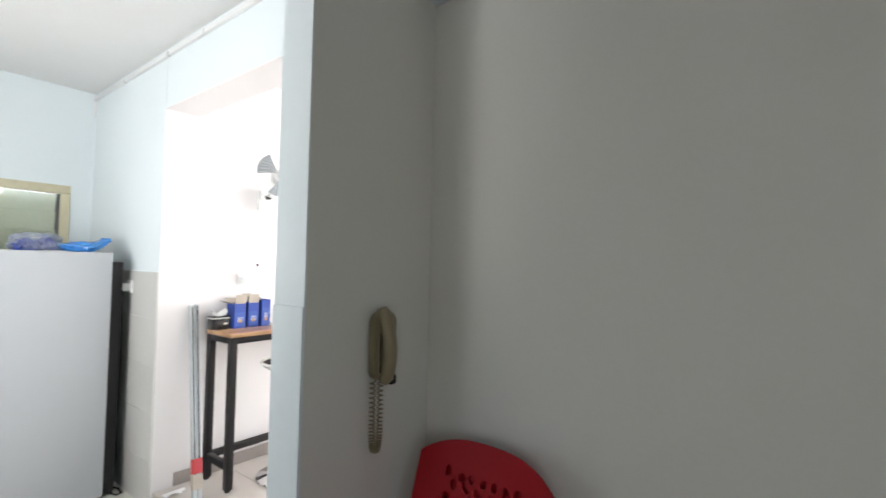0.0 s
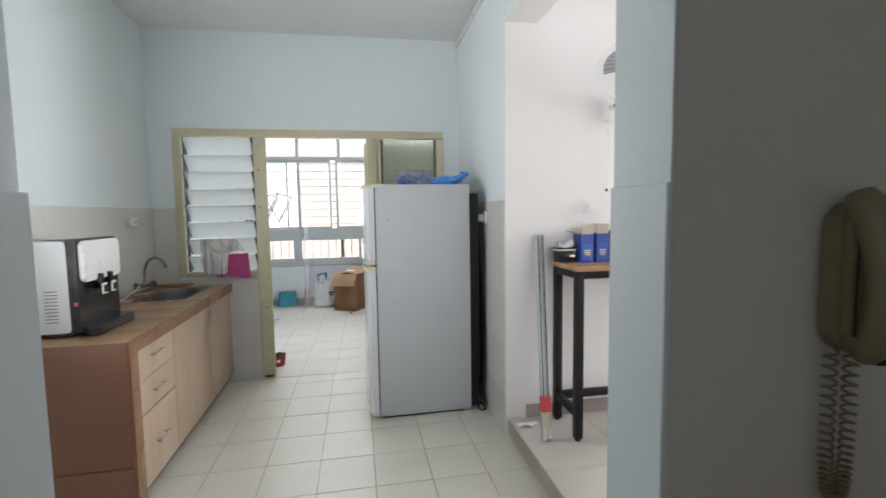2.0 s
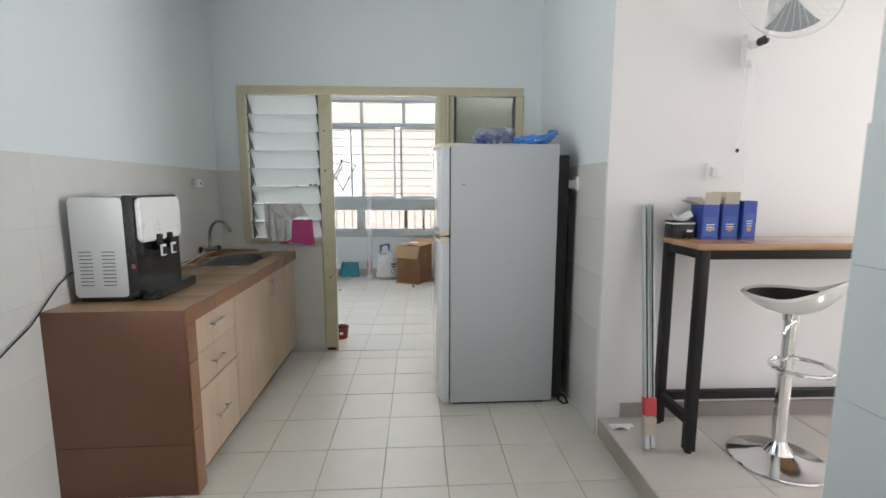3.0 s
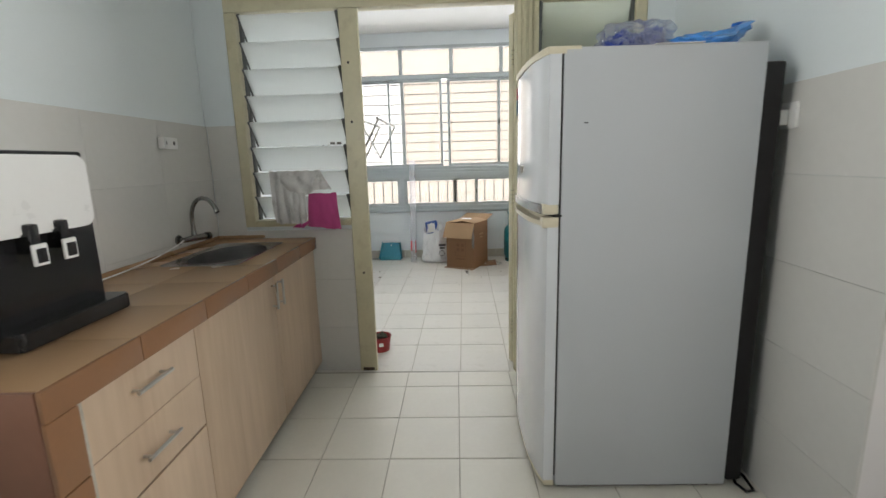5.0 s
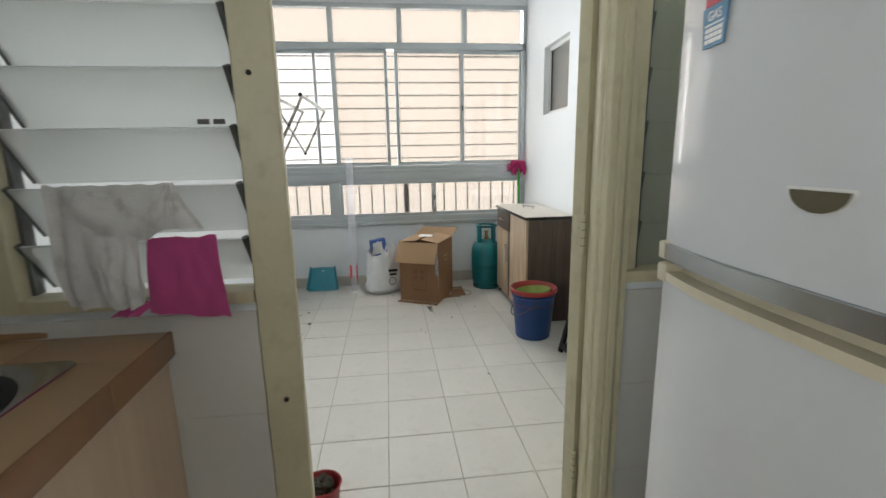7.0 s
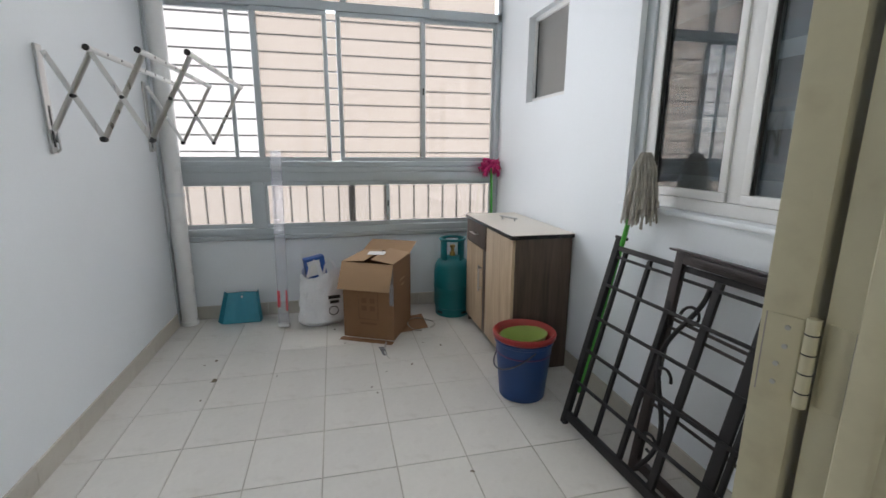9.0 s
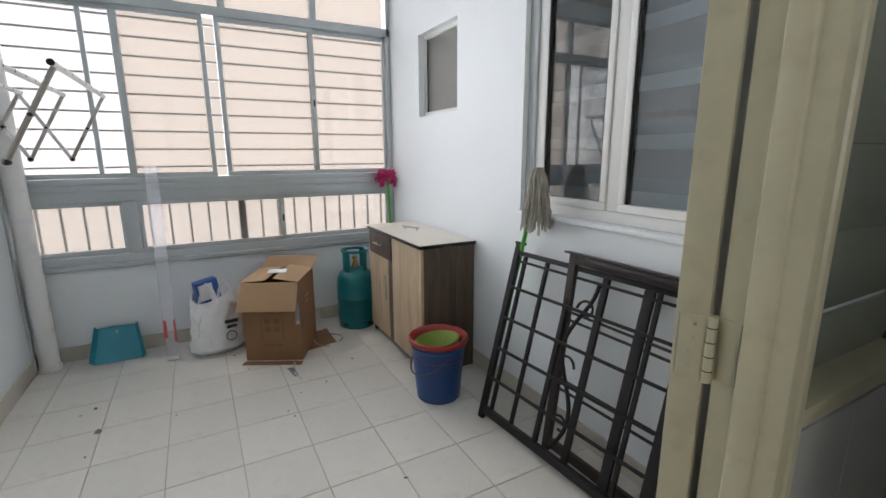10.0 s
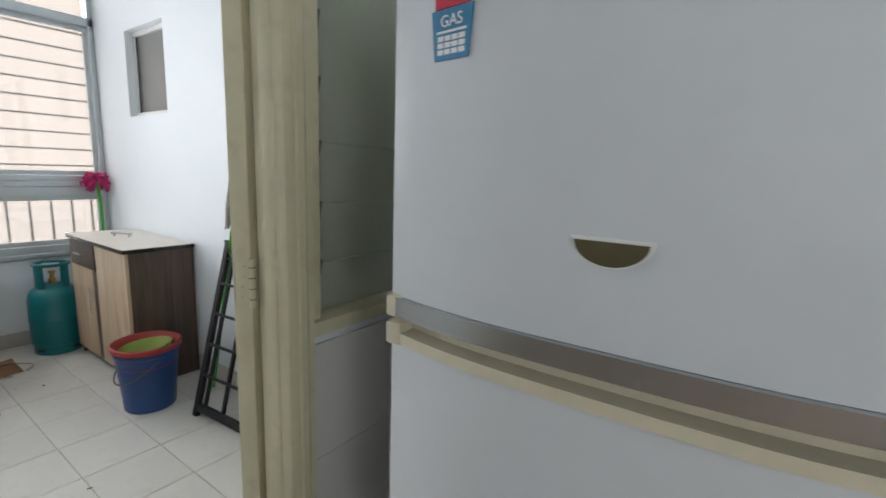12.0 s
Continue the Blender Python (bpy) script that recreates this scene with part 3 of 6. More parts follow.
span(SX0, SX1, 0.002, SY0, CH - 0.035, CH - 0.004, bm=b)
span(SX0, SX1, SY1, CW - 0.012, CH - 0.035, CH - 0.004, bm=b)
part("slab", b, M_BGROUT, top)
xs = [0.003, SX0, SX1, 1.01, 1.285, 1.56, CL - 0.012]
for k, (x0, x1) in enumerate(zip(xs, xs[1:])):
    rows = [(0.003, SY0), (SY1, CW - 0.012)] if k == 1 else [(0.003, 0.285), (0.285, CW - 0.012)]
    for y0, y1 in rows:
        part("tile", span(x0 + 0.0005, x1 - 0.0005, y0 + 0.0005, y1 - 0.0005, CH - 0.009, CH, 0.0006), M_BROWN, top)
for x0, x1 in ((0.003, 0.31), (0.31, 0.62), (0.62, 0.93), (0.93, 1.24), (1.24, 1.55), (1.55, CL)):
    part("edge_tile", span(x0 + 0.001, x1 - 0.001, CW - 0.012, CW, CH - 0.066, CH + 0.001, 0.003), M_BROWN_EDGE, top)
part("upstand", span(0.003, 1.20, 0.001, 0.012, CH + 0.0005, CH + 0.020, 0.003), M_BROWN, top)
part("upstand", span(0.003, 0.016, 0.014, CW - 0.06, CH + 0.0005, CH + 0.020, 0.003), M_BROWN, top)

endp = thing("end_panel", LEFT, "reddish brown tiled end of the kitchen counter", "panel")
part("core", span(CL - 0.10, CL - 0.011, 0.002, CW - 0.013, 0, CH - 0.036), M_GROUT, endp)
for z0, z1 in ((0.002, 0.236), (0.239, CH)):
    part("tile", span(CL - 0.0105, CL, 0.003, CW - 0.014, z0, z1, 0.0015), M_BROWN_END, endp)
for z0, z1 in ((0.002, 0.30), (0.303, 0.60), (0.603, CH - 0.068)):
    part("edge_tile", span(CL - 0.080, CL - 0.0005, CW - 0.0125, CW - 0.001, z0, z1, 0.002), M_BROWN_EDGE, endp)


def bar_handle(parent, a, b, out):
    """A straight steel pull with two feet."""
    a, b, o = Vector(a), Vector(b), Vector(out)
    h = part("handle", tube_bm([a + o - (b - a) * 0.14, b + o + (b - a) * 0.14], 0.0055, 10), M_STEEL, parent, "brushed steel bar handle")
    for p in (a, b):
        part("handle_foot", tube_bm([p, p + o], 0.0042, 8), M_STEEL, h)


def front(parent, name, x0, x1, z0, z1, handle, zh=None):
    y = 0.546
    f = part(name, span(x0, x1, y, y + 0.018, z0, z1, 0.0015), M_BIRCH, parent)
    xm, zm = (x0 + x1) / 2, (z0 + z1) / 2
    zm = zm if zh is None else zh
    if handle == "bar":
        bar_handle(f, (xm - 0.055, y + 0.018, zm), (xm + 0.055, y + 0.018, zm), (0, 0.026, 0))
    else:
        xh = x0 + 0.035 if handle == "near" else x1 - 0.035
        bar_handle(f, (xh, y + 0.018, z1 - 0.140), (xh, y + 0.018, z1 - 0.045), (0, 0.026, 0))


cab = thing("drawer_unit", LEFT, "pale birch laminate unit with three drawers", "drawer unit")
part("body", span(1.29, CL - 0.102, 0.01, 0.544, 0.06, CH - 0.038), M_GAP_SHADE, cab)
part("kick", span(1.29, CL - 0.102, 0.05, 0.525, 0.0, 0.058), M_GAP_SHADE, cab)
front(cab, "drawer_front", 1.29, CL - 0.082, 0.602, 0.762, "bar", 0.702)
front(cab, "drawer_front", 1.29, CL - 0.082, 0.432, 0.600, "bar")
front(cab, "drawer_front", 1.29, CL - 0.082, 0.058, 0.425, "bar")
cab2 = thing("sink_cabinet", LEFT, "pale birch laminate sink cabinet with two closed doors", "cabinet")
part("kick", span(0.004, 1.288, 0.05, 0.525, 0.0, 0.058), M_GAP_SHADE, cab2)
part("body", span(0.004, 1.288, 0.526, 0.544, 0.06, CH - 0.080), M_GAP_SHADE, cab2)
front(cab2, "door", 0.636, 1.287, 0.058, 0.768, "near")
front(cab2, "door", 0.006, 0.633, 0.058, 0.768, "far")

# sink
sink = thing("sink", LEFT @ Matrix.Translation(((SX0 + SX1) / 2, (SY0 + SY1) / 2, CH)), "stainless steel sink with an oval bowl set into the worktop", "sink")
b, hx, hy, n = bmesh.new(), (SX1 - SX0) / 2 + 0.014, (SY1 - SY0) / 2 + 0.014, 64
rings = []
for ring in range(9):
    row = []
    for k in range(n):
        a = k * math.tau / n
        c, s = math.cos(a), math.sin(a)
        q = max(abs(c) / hx, abs(s) / hy)
        rect = (c / q, s / q)
        ell = (0.243 * c, 0.157 * s + 0.006)
        if ring == 0:
            p = (*rect, 0.0005)
        elif ring == 1:
            p = (rect[0] * 0.985, rect[1] * 0.985, 0.004)
        elif ring == 2:
            p = (ell[0] * 1.04, ell[1] * 1.03, 0.0025)
        else:
            d = (ring - 3) / 5
            sc = (1 - 0.10 * d ** 2) if ring < 8 else 0.12
            p = (ell[0] * sc, ell[1] * sc, -0.002 - 0.145 * min(1, math.sin(d * math.pi / 2) * 1.02))
        row.append(b.verts.new(p))
    rings.append(row)
for r0, r1 in zip(rings[:4], rings[1:4]):
    for k in range(n):
        b.faces.new((r0[k], r0[(k + 1) % n], r1[(k + 1) % n], r1[k]))
bowl = bmesh.new()
deep = [[bowl.verts.new(v.co) for v in ring] for ring in rings[3:]]
for ring in rings[4:]:
    for v in ring:
        b.verts.remove(v)
part("rim", b, mat("worn_rim_steel", (0.40, 0.38, 0.36), 0.2, metal=1.0, vary=0.1, scale=9, grain=120, bump=0.01, rough_vary=0.06), sink, "thin worn steel rim")
for r0, r1 in zip(deep, deep[1:]):
    for k in range(n):
        bowl.faces.new((r0[k], r0[(k + 1) % n], r1[(k + 1) % n], r1[k]))
bowl.faces.new(deep[-1])
part("bowl", bowl, mat("dull_sink_steel", (0.40, 0.40, 0.40), 0.36, metal=1.0, vary=0.15, scale=7, grain=150, bump=0.05), sink, "dull grey steel bowl")
part("drain", lathe_bm([(0.0, 0.004), (0.02, 0.004), (0.034, 0.002), (0.036, 0)], 24, (0, 0, -0.1485)), M_CHROME, sink)

# tap on the wall
M_TAP = mat("dull_spout_steel", (0.32, 0.32, 0.31), 0.25, metal=1.0, vary=0.08, scale=9, grain=120, bump=0.02)
tap = thing("kitchen_tap", LEFT @ Matrix.Translation((0.283, 0.0, 0.90)), "chrome wall tap with a tall swan neck", "tap")
part("flange", extrude_bm([(0.026 * math.cos(a * math.tau / 20), 0.026 * math.sin(a * math.tau / 20)) for a in range(20)], 0.012, m=pose(0.13, 0.022, 0, 90), bevel=0.003), M_TAP, tap)
part("body", tube_bm([(0.13, 0.02, 0), (0.13, 0.05, 0), (0.10, 0.055, 0), (0.0, 0.06, -0.005), (-0.035, 0.062, -0.008)], [0.011, 0.013, 0.015, 0.017, 0.014], 14), M_TAP, tap)
part("knob", extrude_bm([(0.021 * math.cos(a * math.tau / 12) * (1 + 0.1 * (a % 2)), 0.021 * math.sin(a * math.tau / 12) * (1 + 0.1 * (a % 2))) for a in range(12)], 0.03, m=pose(-0.04, 0.062, -0.008, 0, -90, 0), bevel=0.003), M_TAP, tap)
neck = [(0.05, 0.050, 0.0), (0.05, 0.050, 0.02), (0.05, 0.050, 0.05), (0.05, 0.050, 0.095)]
for k in range(1, 10):
    a = radians(180 - k * 17.5)
    d = 0.110 + 0.110 * math.cos(a)
    neck.append((0.05 + 0.46 * d, 0.050 + 0.88 * d, 0.095 + 0.110 * math.sin(a)))
part("spout", tube_bm(neck, [0.016, 0.013] + [0.0105] * (len(neck) - 3) + [0.0125], 14), M_TAP, tap, "dull steel swan neck spout")
hose = [Vector((0.415, 0.045, 0.90))]
for k in range(1, 13):
    u = k / 12
    hose.append(Vector((0.415 + 0.86 * u, 0.05 + 0.06 * math.sin(u * 2.6), 0.86 + 0.04 * (1 - u) ** 2)))
solid("water_hose", tube_bm([LEFT @ p for p in hose], 0.0033, 8), M_WHITEP, "thin white water hose from tap to dispenser", "hose")

# double socket above the counter
def socket(name, m, w, h, label, two=True):
    t = thing(name, m, label, "socket")
    part("plate", extrude_bm(rounded(w, h, 0.006), 0.012, bevel=0.002), M_WHITEP, t)
    for dx in ((-w / 4, w / 4) if two else (0,)):
        part("socket_hole", extrude_bm(rounded(0.012, 0.018, 0.004), 0.002, m=Matrix.Translation((dx, 0, 0.0121))), M_RUBBER if two else M_WHITEP, t)
    return t


s = socket("wall_socket", LEFT @ pose(0.385, 0.010, 1.375, -90, 0, 0) @ pose(0, 0, 0, 0, 0, 180), 0.13, 0.055, "white double outlet box on the tiles above the sink")
part("box", span(-0.075, -0.055, -0.027, 0.027, 0.0, 0.03, 0.003), M_WHITEP, s)

# ---- water dispenser ----
wd = thing("water_dispenser", LEFT @ Matrix.Translation((1.49, 0.185, CH + 0.001)), "white and black countertop hot and cold water dispenser", "water dispenser")
# grey strips colour in the shade of the embossed white vents
M_VENT_SHADE = mat("vent_slot_shade", (0.22, 0.22, 0.23), 0.6)
M_GREYP = mat("grey_white_plastic", (0.76, 0.77, 0.78), 0.45, vary=0.02, scale=6, grain=80, bump=0.01)
part("foot", span(-0.18, 0.18, -0.13, 0.09, 0.0, 0.022, 0.004), M_BLACKP, wd)
b = extrude_bm(rounded(0.225, 0.44, 0.02), 0.38, m=pose(-0.19, -0.0275, 0.243, 90, 0, 90))
shell = part("shell", b, M_GREYP, wd, "pale grey side shell with vent slots")
for side in (0.1905,):
    for y0 in (-0.085, 0.01):
        for k in range(10):
            part("vent", span(side - 0.001, side + 0.0006, y0 - 0.027, y0 + 0.027, 0.075 + k * 0.0165, 0.0795 + k * 0.0165), M_VENT_SHADE, shell)
part("front", extrude_bm(rounded(0.045, 0.452, 0.012), 0.376, m=pose(-0.188, 0.105, 0.247, 90, 0, 90)), M_BLACKP, wd, "glossy black front")
pan = part("control_panel", extrude_bm(rounded(0.355, 0.20, 0.03), 0.022, m=pose(0, 0.1278, 0.362, -90, 0, 0) @ Matrix.Translation((0, 0, 0)), bevel=0.006), M_WHITEP, wd, "white curved control panel")
for x in (-0.045, 0.045):
    tp = part("tap", box_bm((0.03, 0.05, 0.075), (x, 0.142, 0.255), 0.008), M_BLACKP, wd)
    part("lever", box_bm((0.042, 0.008, 0.055), (x, 0.170, 0.215), 0.004), M_WHITEP, tp)
    part("lever_inlay", box_bm((0.028, 0.003, 0.036), (x, 0.1755, 0.213), 0.001), M_BLACKP, tp)
part("drip_tray", extrude_bm(rounded(0.37, 0.085, 0.02), 0.045, m=Matrix.Translation((-0.02, 0.155, 0.002)), bevel=0.004), M_BLACKP, wd)
part("badge", span(0.188, 0.1895, 0.105, 0.120, 0.15, 0.17, 0.0005), mat("red_badge", (0.55, 0.12, 0.10), 0.4), wd, "small red and white badge")
part("lid", extrude_bm(rounded(0.20, 0.14, 0.03), 0.006, m=Matrix.Translation((0, -0.03, 0.469))), M_GREYP, wd)
cord = [LEFT @ Vector(p) for p in ((1.60, 0.03, 0.96), (1.66, 0.02, 0.97), (1.74, 0.02, 0.93), (1.90, 0.02, 0.80), (2.08, 0.02, 0.71), (2.32, 0.02, 0.68), (2.55, 0.02, 0.67))]
solid("power_lead", tube_bm(cord, 0.0032, 8), M_BLACKP, "black power lead hanging along the tiled wall", "cable")

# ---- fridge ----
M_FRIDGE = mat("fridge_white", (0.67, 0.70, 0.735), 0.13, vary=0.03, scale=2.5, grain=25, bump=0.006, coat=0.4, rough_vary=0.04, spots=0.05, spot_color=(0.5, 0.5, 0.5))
# side grey lowered so the paint carries the flank's shade
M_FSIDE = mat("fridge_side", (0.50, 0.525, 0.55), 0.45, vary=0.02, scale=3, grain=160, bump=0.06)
M_FCREAM = mat("aged_cream_plastic", (0.66, 0.61, 0.47), 0.35, vary=0.06, scale=9, grain=60, bump=0.02, spots=0.1, spot_color=(0.4, 0.33, 0.2))
M_SILVER = mat("silver_trim", (0.45, 0.46, 0.46), 0.25, metal=0.8, vary=0.08, scale=12, grain=90, bump=0.01)
M_OLIVE = mat("olive_recess", (0.10, 0.085, 0.045), 0.4, vary=0.25, scale=25, grain=60)
FX0, FX1 = -3.74, -3.065
FT = pose(-3.065, 0.345, 0, 0, 0, 1.3) @ Matrix.Translation((3.065, -0.345, 0))
fr = thing("fridge", FT, "tall white two-door fridge with cream trims", "fridge")
part("body", span(FX0, FX1, 0.345, 0.988, 0.016, 1.600, 0.008), M_FSIDE, fr, "light grey painted cabinet, toned down for shade")
part("plinth", span(FX0 + 0.02, FX1 - 0.02, 0.36, 0.94, 0.0, 0.0155), M_RUBBER, fr)


def bulge(x, depth=0.036):
    u = (x - FX0) / (FX1 - FX0) * 2 - 1
    return 0.300 - depth * (1 - abs(u) ** 3.0)


def door_bm(z0, z1, grow=0.0, back=0.338, n=26, bevel=0.006):
    o = [(FX0 + (FX1 - FX0) * k / n, bulge(FX0 + (FX1 - FX0) * k / n) - grow) for k in range(n + 1)]
    o = [(FX0, back)] + o + [(FX1, back)]
    return extrude_bm(o, z1 - z0, m=Matrix.Translation((0, 0, z0)))


d1 = part("freezer_door", door_bm(1.098, 1.580), M_FRIDGE, fr)
part("fridge_door", door_bm(0.042, 1.022), M_FRIDGE, fr)
part("top_trim", door_bm(1.5805, 1.603, 0.004, 0.40), M_FCREAM, fr, "cream top trim")
part("bottom_trim", door_bm(0.020, 0.0415, -0.004), M_FCREAM, fr, "cream bottom trim")
part("lower_lip", door_bm(1.0225, 1.040, 0.006), M_FCREAM, fr, "cream lip of the lower door")
part("grip_recess", door_bm(1.0405, 1.0545, -0.026), M_FCREAM, fr)
# dark band modelled in for the shadow below the silver strip
part("gap", door_bm(1.055, 1.067, -0.022), M_RUBBER, fr)
part("upper_lip", door_bm(1.0675, 1.0975, 0.010), M_SILVER, fr, "silver handle strip")
for x0, x1 in ((FX0 - 0.001, FX0 + 0.03), (FX1 - 0.055, FX1 + 0.001)):
    part("corner_block", span(x0, x1, 0.284, 0.3385, 1.064, 1.100, 0.006), M_FCREAM, fr)
    part("corner_block", span(x0, x1, 0.284, 0.3385, 1.018, 1.056, 0.006), M_FCREAM, fr)
part("seal", span(FX0 + 0.004, FX1 - 0.004, 0.3385, 0.3445, 0.06, 1.59), M_RUBBER, fr)
part("hinge", span(FX1 - 0.02, FX1 + 0.001, 0.325, 0.350, 1.0565, 1.0635, 0.002), M_RUBBER, fr)
xm, zm = -3.395, 1.229
o = [(0.047 * math.cos(a), 0.034 * math.sin(a)) for a in [math.pi + math.pi * k / 20 for k in range(21)]]
rim = part("lock_recess", extrude_bm(o, 0.006, m=pose(xm, bulge(xm) + 0.0035, zm, 90, 0, 0), bevel=0.0015), M_WHITEP, d1, "half-moon lock recess")
o2 = [(x * 0.86, y * 0.82 - 0.004) for x, y in o]
part("inlay", extrude_bm(o2, 0.002, m=pose(xm, bulge(xm) - 0.0022, zm, 90, 0, 0)), M_OLIVE, rim)
# black rear housing, also put in for the shade between fridge and wall
part("rear_housing", span(FX0 + 0.01, FX1 - 0.004, 0.9885, 1.052, 0.03, 1.54, 0.012), M_BLACK, fr, "black condenser housing that also fills in the gap's shade")
part("scuff", span(FX1 + 0.0002, FX1 + 0.0012, 0.414, 0.428, 1.363, 1.3665), M_RUBBER, fr, "small dark scuff")


def text_bm(body, size, depth=0.0006):
    cu = bpy.data.curves.new("txt", "FONT")
    cu.body, cu.size, cu.extrude, cu.align_x = body, size, depth, "CENTER"
    cu.align_y = "CENTER"
    ob = bpy.data.objects.new("txt", cu)
    scene.collection.objects.link(ob)
    bpy.context.view_layer.update()
    me = bpy.data.meshes.new_from_object(ob.evaluated_get(bpy.context.evaluated_depsgraph_get()))
    bm = bmesh.new()
    bm.from_mesh(me)
    bpy.data.objects.remove(ob)
    bpy.data.curves.remove(cu)
    bpy.data.meshes.remove(me)
    return bm


M_BLUE = mat("magnet_blue", (0.03, 0.20, 0.38), 0.35, vary=0.05)
M_RED = mat("magnet_red", (0.55, 0.02, 0.06), 0.35, vary=0.05)
xm = -3.622
tilt = math.degrees(math.atan2(bulge(-3.60) - bulge(-3.68), 0.08))
mg = thing("fridge_magnet", FT @ pose(xm, bulge(xm) - 0.0005, 1.476, 90, 0, tilt), "blue and red gas supplier magnet on the freezer door", "magnet")
part("card", extrude_bm([(-0.030, -0.034), (0.030, -0.034), (0.037, 0.030), (-0.037, 0.030)], 0.0022, bevel=0.0006), M_BLUE, mg)
part("letters", text_bm("GAS", 0.021), M_WHITEP, mg, "white letters GAS", Matrix.Translation((0, 0.014, 0.0026)))
part("line", span(-0.026, 0.026, 0.000, 0.003, 0.0022, 0.0027), M_WHITEP, mg)
for r in range(3):
    for c in range(4):
        part("number_field", span(-0.024 + c * 0.0125, -0.0135 + c * 0.0125, -0.027 + r * 0.0085, -0.0205 + r * 0.0085, 0.0022, 0.0027), M_WHITEP, mg)
part("cylinder_shape", extrude_bm([(-0.030, 0.031), (0.030, 0.031), (0.030, 0.072), (0.015, 0.082), (-0.015, 0.082), (-0.030, 0.072)], 0.0022), M_RED, mg, "red gas cylinder shape")
part("white_mark", span(-0.012, 0.012, 0.045, 0.052, 0.0022, 0.0027), M_WHITEP, mg)

# plastic bags on the fridge
M_BAG = mat("clear_blue_bag", (0.06, 0.28, 0.72), 0.2, vary=0.35, scale=18, grain=70, bump=0.5, coat=0.5)
M_BAG2 = mat("navy_bundle", (0.02, 0.05, 0.30), 0.3, vary=0.4, scale=22, grain=60, bump=0.5)
M_FILM = pane_glass("plastic_film", (0.9, 0.94, 1.0), 0, see=0.75, haze=(0.85, 0.9, 1.0), gloss=0.1)


def crumple(at, size, seed, lift=0.0):
    bm = bmesh.new()
    bmesh.ops.create_icosphere(bm, subdivisions=4, radius=1)
    for v in bm.verts:
        d = v.co.copy()
        n = noise.noise(d * 2.1 + Vector((seed, 0, 0))) * 0.35 + abs(noise.noise(d * 5 + Vector((0, seed, 0)))) * 0.28
        v.co = Vector((d.x * size[0], d.y * size[1], d.z * size[2])) * (0.78 + n)
        v.co.z = max(v.co.z, -size[2] * 0.5) + size[2] * 0.5
        v.co.z += lift * max(0, d.y) ** 2
    bmesh.ops.translate(bm, vec=at, verts=bm.verts)
    return bm


solid("plastic_bag", crumple((-3.25, 0.86, 1.597), (0.10, 0.17, 0.048), 3.1, 0.075), M_BAG, "crumpled blue plastic bag on top of the fridge", "plastic bag")
bb = thing("plastic_bundle", Matrix(), "navy items in a clear crumpled bag on the fridge", "plastic bag")
part("content", crumple((-3.22, 0.575, 1.597), (0.08, 0.075, 0.055), 8.3), M_BAG2, bb)
part("content", crumple((-3.24, 0.675, 1.597), (0.07, 0.06, 0.065), 5.3), M_BAG2, bb)
part("film", crumple((-3.23, 0.62, 1.597), (0.10, 0.15, 0.085), 12.7), M_FILM, bb, "clear plastic film")
solid("paper_sheet", sheet_bm(8, 4, lambda u, v: (-3.06 - 0.09 * v, 0.63 + 0.15 * u, 1.600 + 0.006 * math.sin(u * 3) * v), 0.0015), M_WHITEP, "folded white paper on top of the fridge", "paper")

# fridge socket and cord on the right wall
s = socket("fridge_socket", pose(-3.14, Y_RIGHT - 0.009, 1.372, 90, 0, 0), 0.085, 0.085, "cream switched socket behind the fridge", False)
part("plug", box_bm((0.05, 0.05, 0.04), (-0.015, -0.005, 0.032), 0.006), M_WHITEP, s)
cord = [(-3.155, 1.075, 1.345), (-3.16, 1.07, 1.25), (-3.185, 1.085, 0.9), (-3.175, 1.075, 0.5), (-3.20, 1.085, 0.2), (-3.17, 1.06, 0.04), (-3.10, 1.04, 0.008), (-3.05, 1.055, 0.008), (-3.06, 1.085, 0.008), (-3.14, 1.095, 0.008), (-3.25, 1.05, 0.008)]
solid("power_cable", tube_bm(cord, 0.006, 8), M_BLACKP, "black power cable looped on the floor behind the fridge", "cable")

# cable duct along the ceiling
duct = thing("cable_duct", Matrix(), "white cable duct along the top of the wall", "cable duct")
part("duct", span(-4.09, 1.0, Y_RIGHT - 0.022, Y_RIGHT - 0.001, CEIL - 0.062, CEIL - 0.030, 0.003), M_WHITEP, duct)
part("drop", span(-4.09, -4.065, Y_RIGHT - 0.020, Y_RIGHT - 0.001, CEIL - 0.20, CEIL - 0.063, 0.003), M_WHITEP, duct)

# red dustpan behind the left post
dp = thing("red_scoop", pose(-4.40, -0.565, 0, 0, 0, 12), "small dark red plastic tub on the yard floor", "tub")
M_REDP = mat("dark_red_plastic", (0.33, 0.02, 0.025), 0.4, vary=0.1, scale=12)
part("tub", lathe_bm([(0, 0.004), (0.052, 0.004), (0.056, 0.0), (0.068, 0.095), (0.074, 0.10), (0.070, 0.104), (0.064, 0.095), (0.052, 0.012), (0, 0.010)], 28), M_REDP, dp)
part("sponge", crumple((0, 0, 0.05), (0.05, 0.05, 0.05), 2.0), mat("dark_sponge", (0.05, 0.045, 0.03), 0.95, vary=0.3, bump=0.6), dp, "dark worn scrubbing sponge")
part("mark", span(0.058, 0.0665, -0.015, 0.015, 0.045, 0.07, 0.002), M_WHITEP, dp)

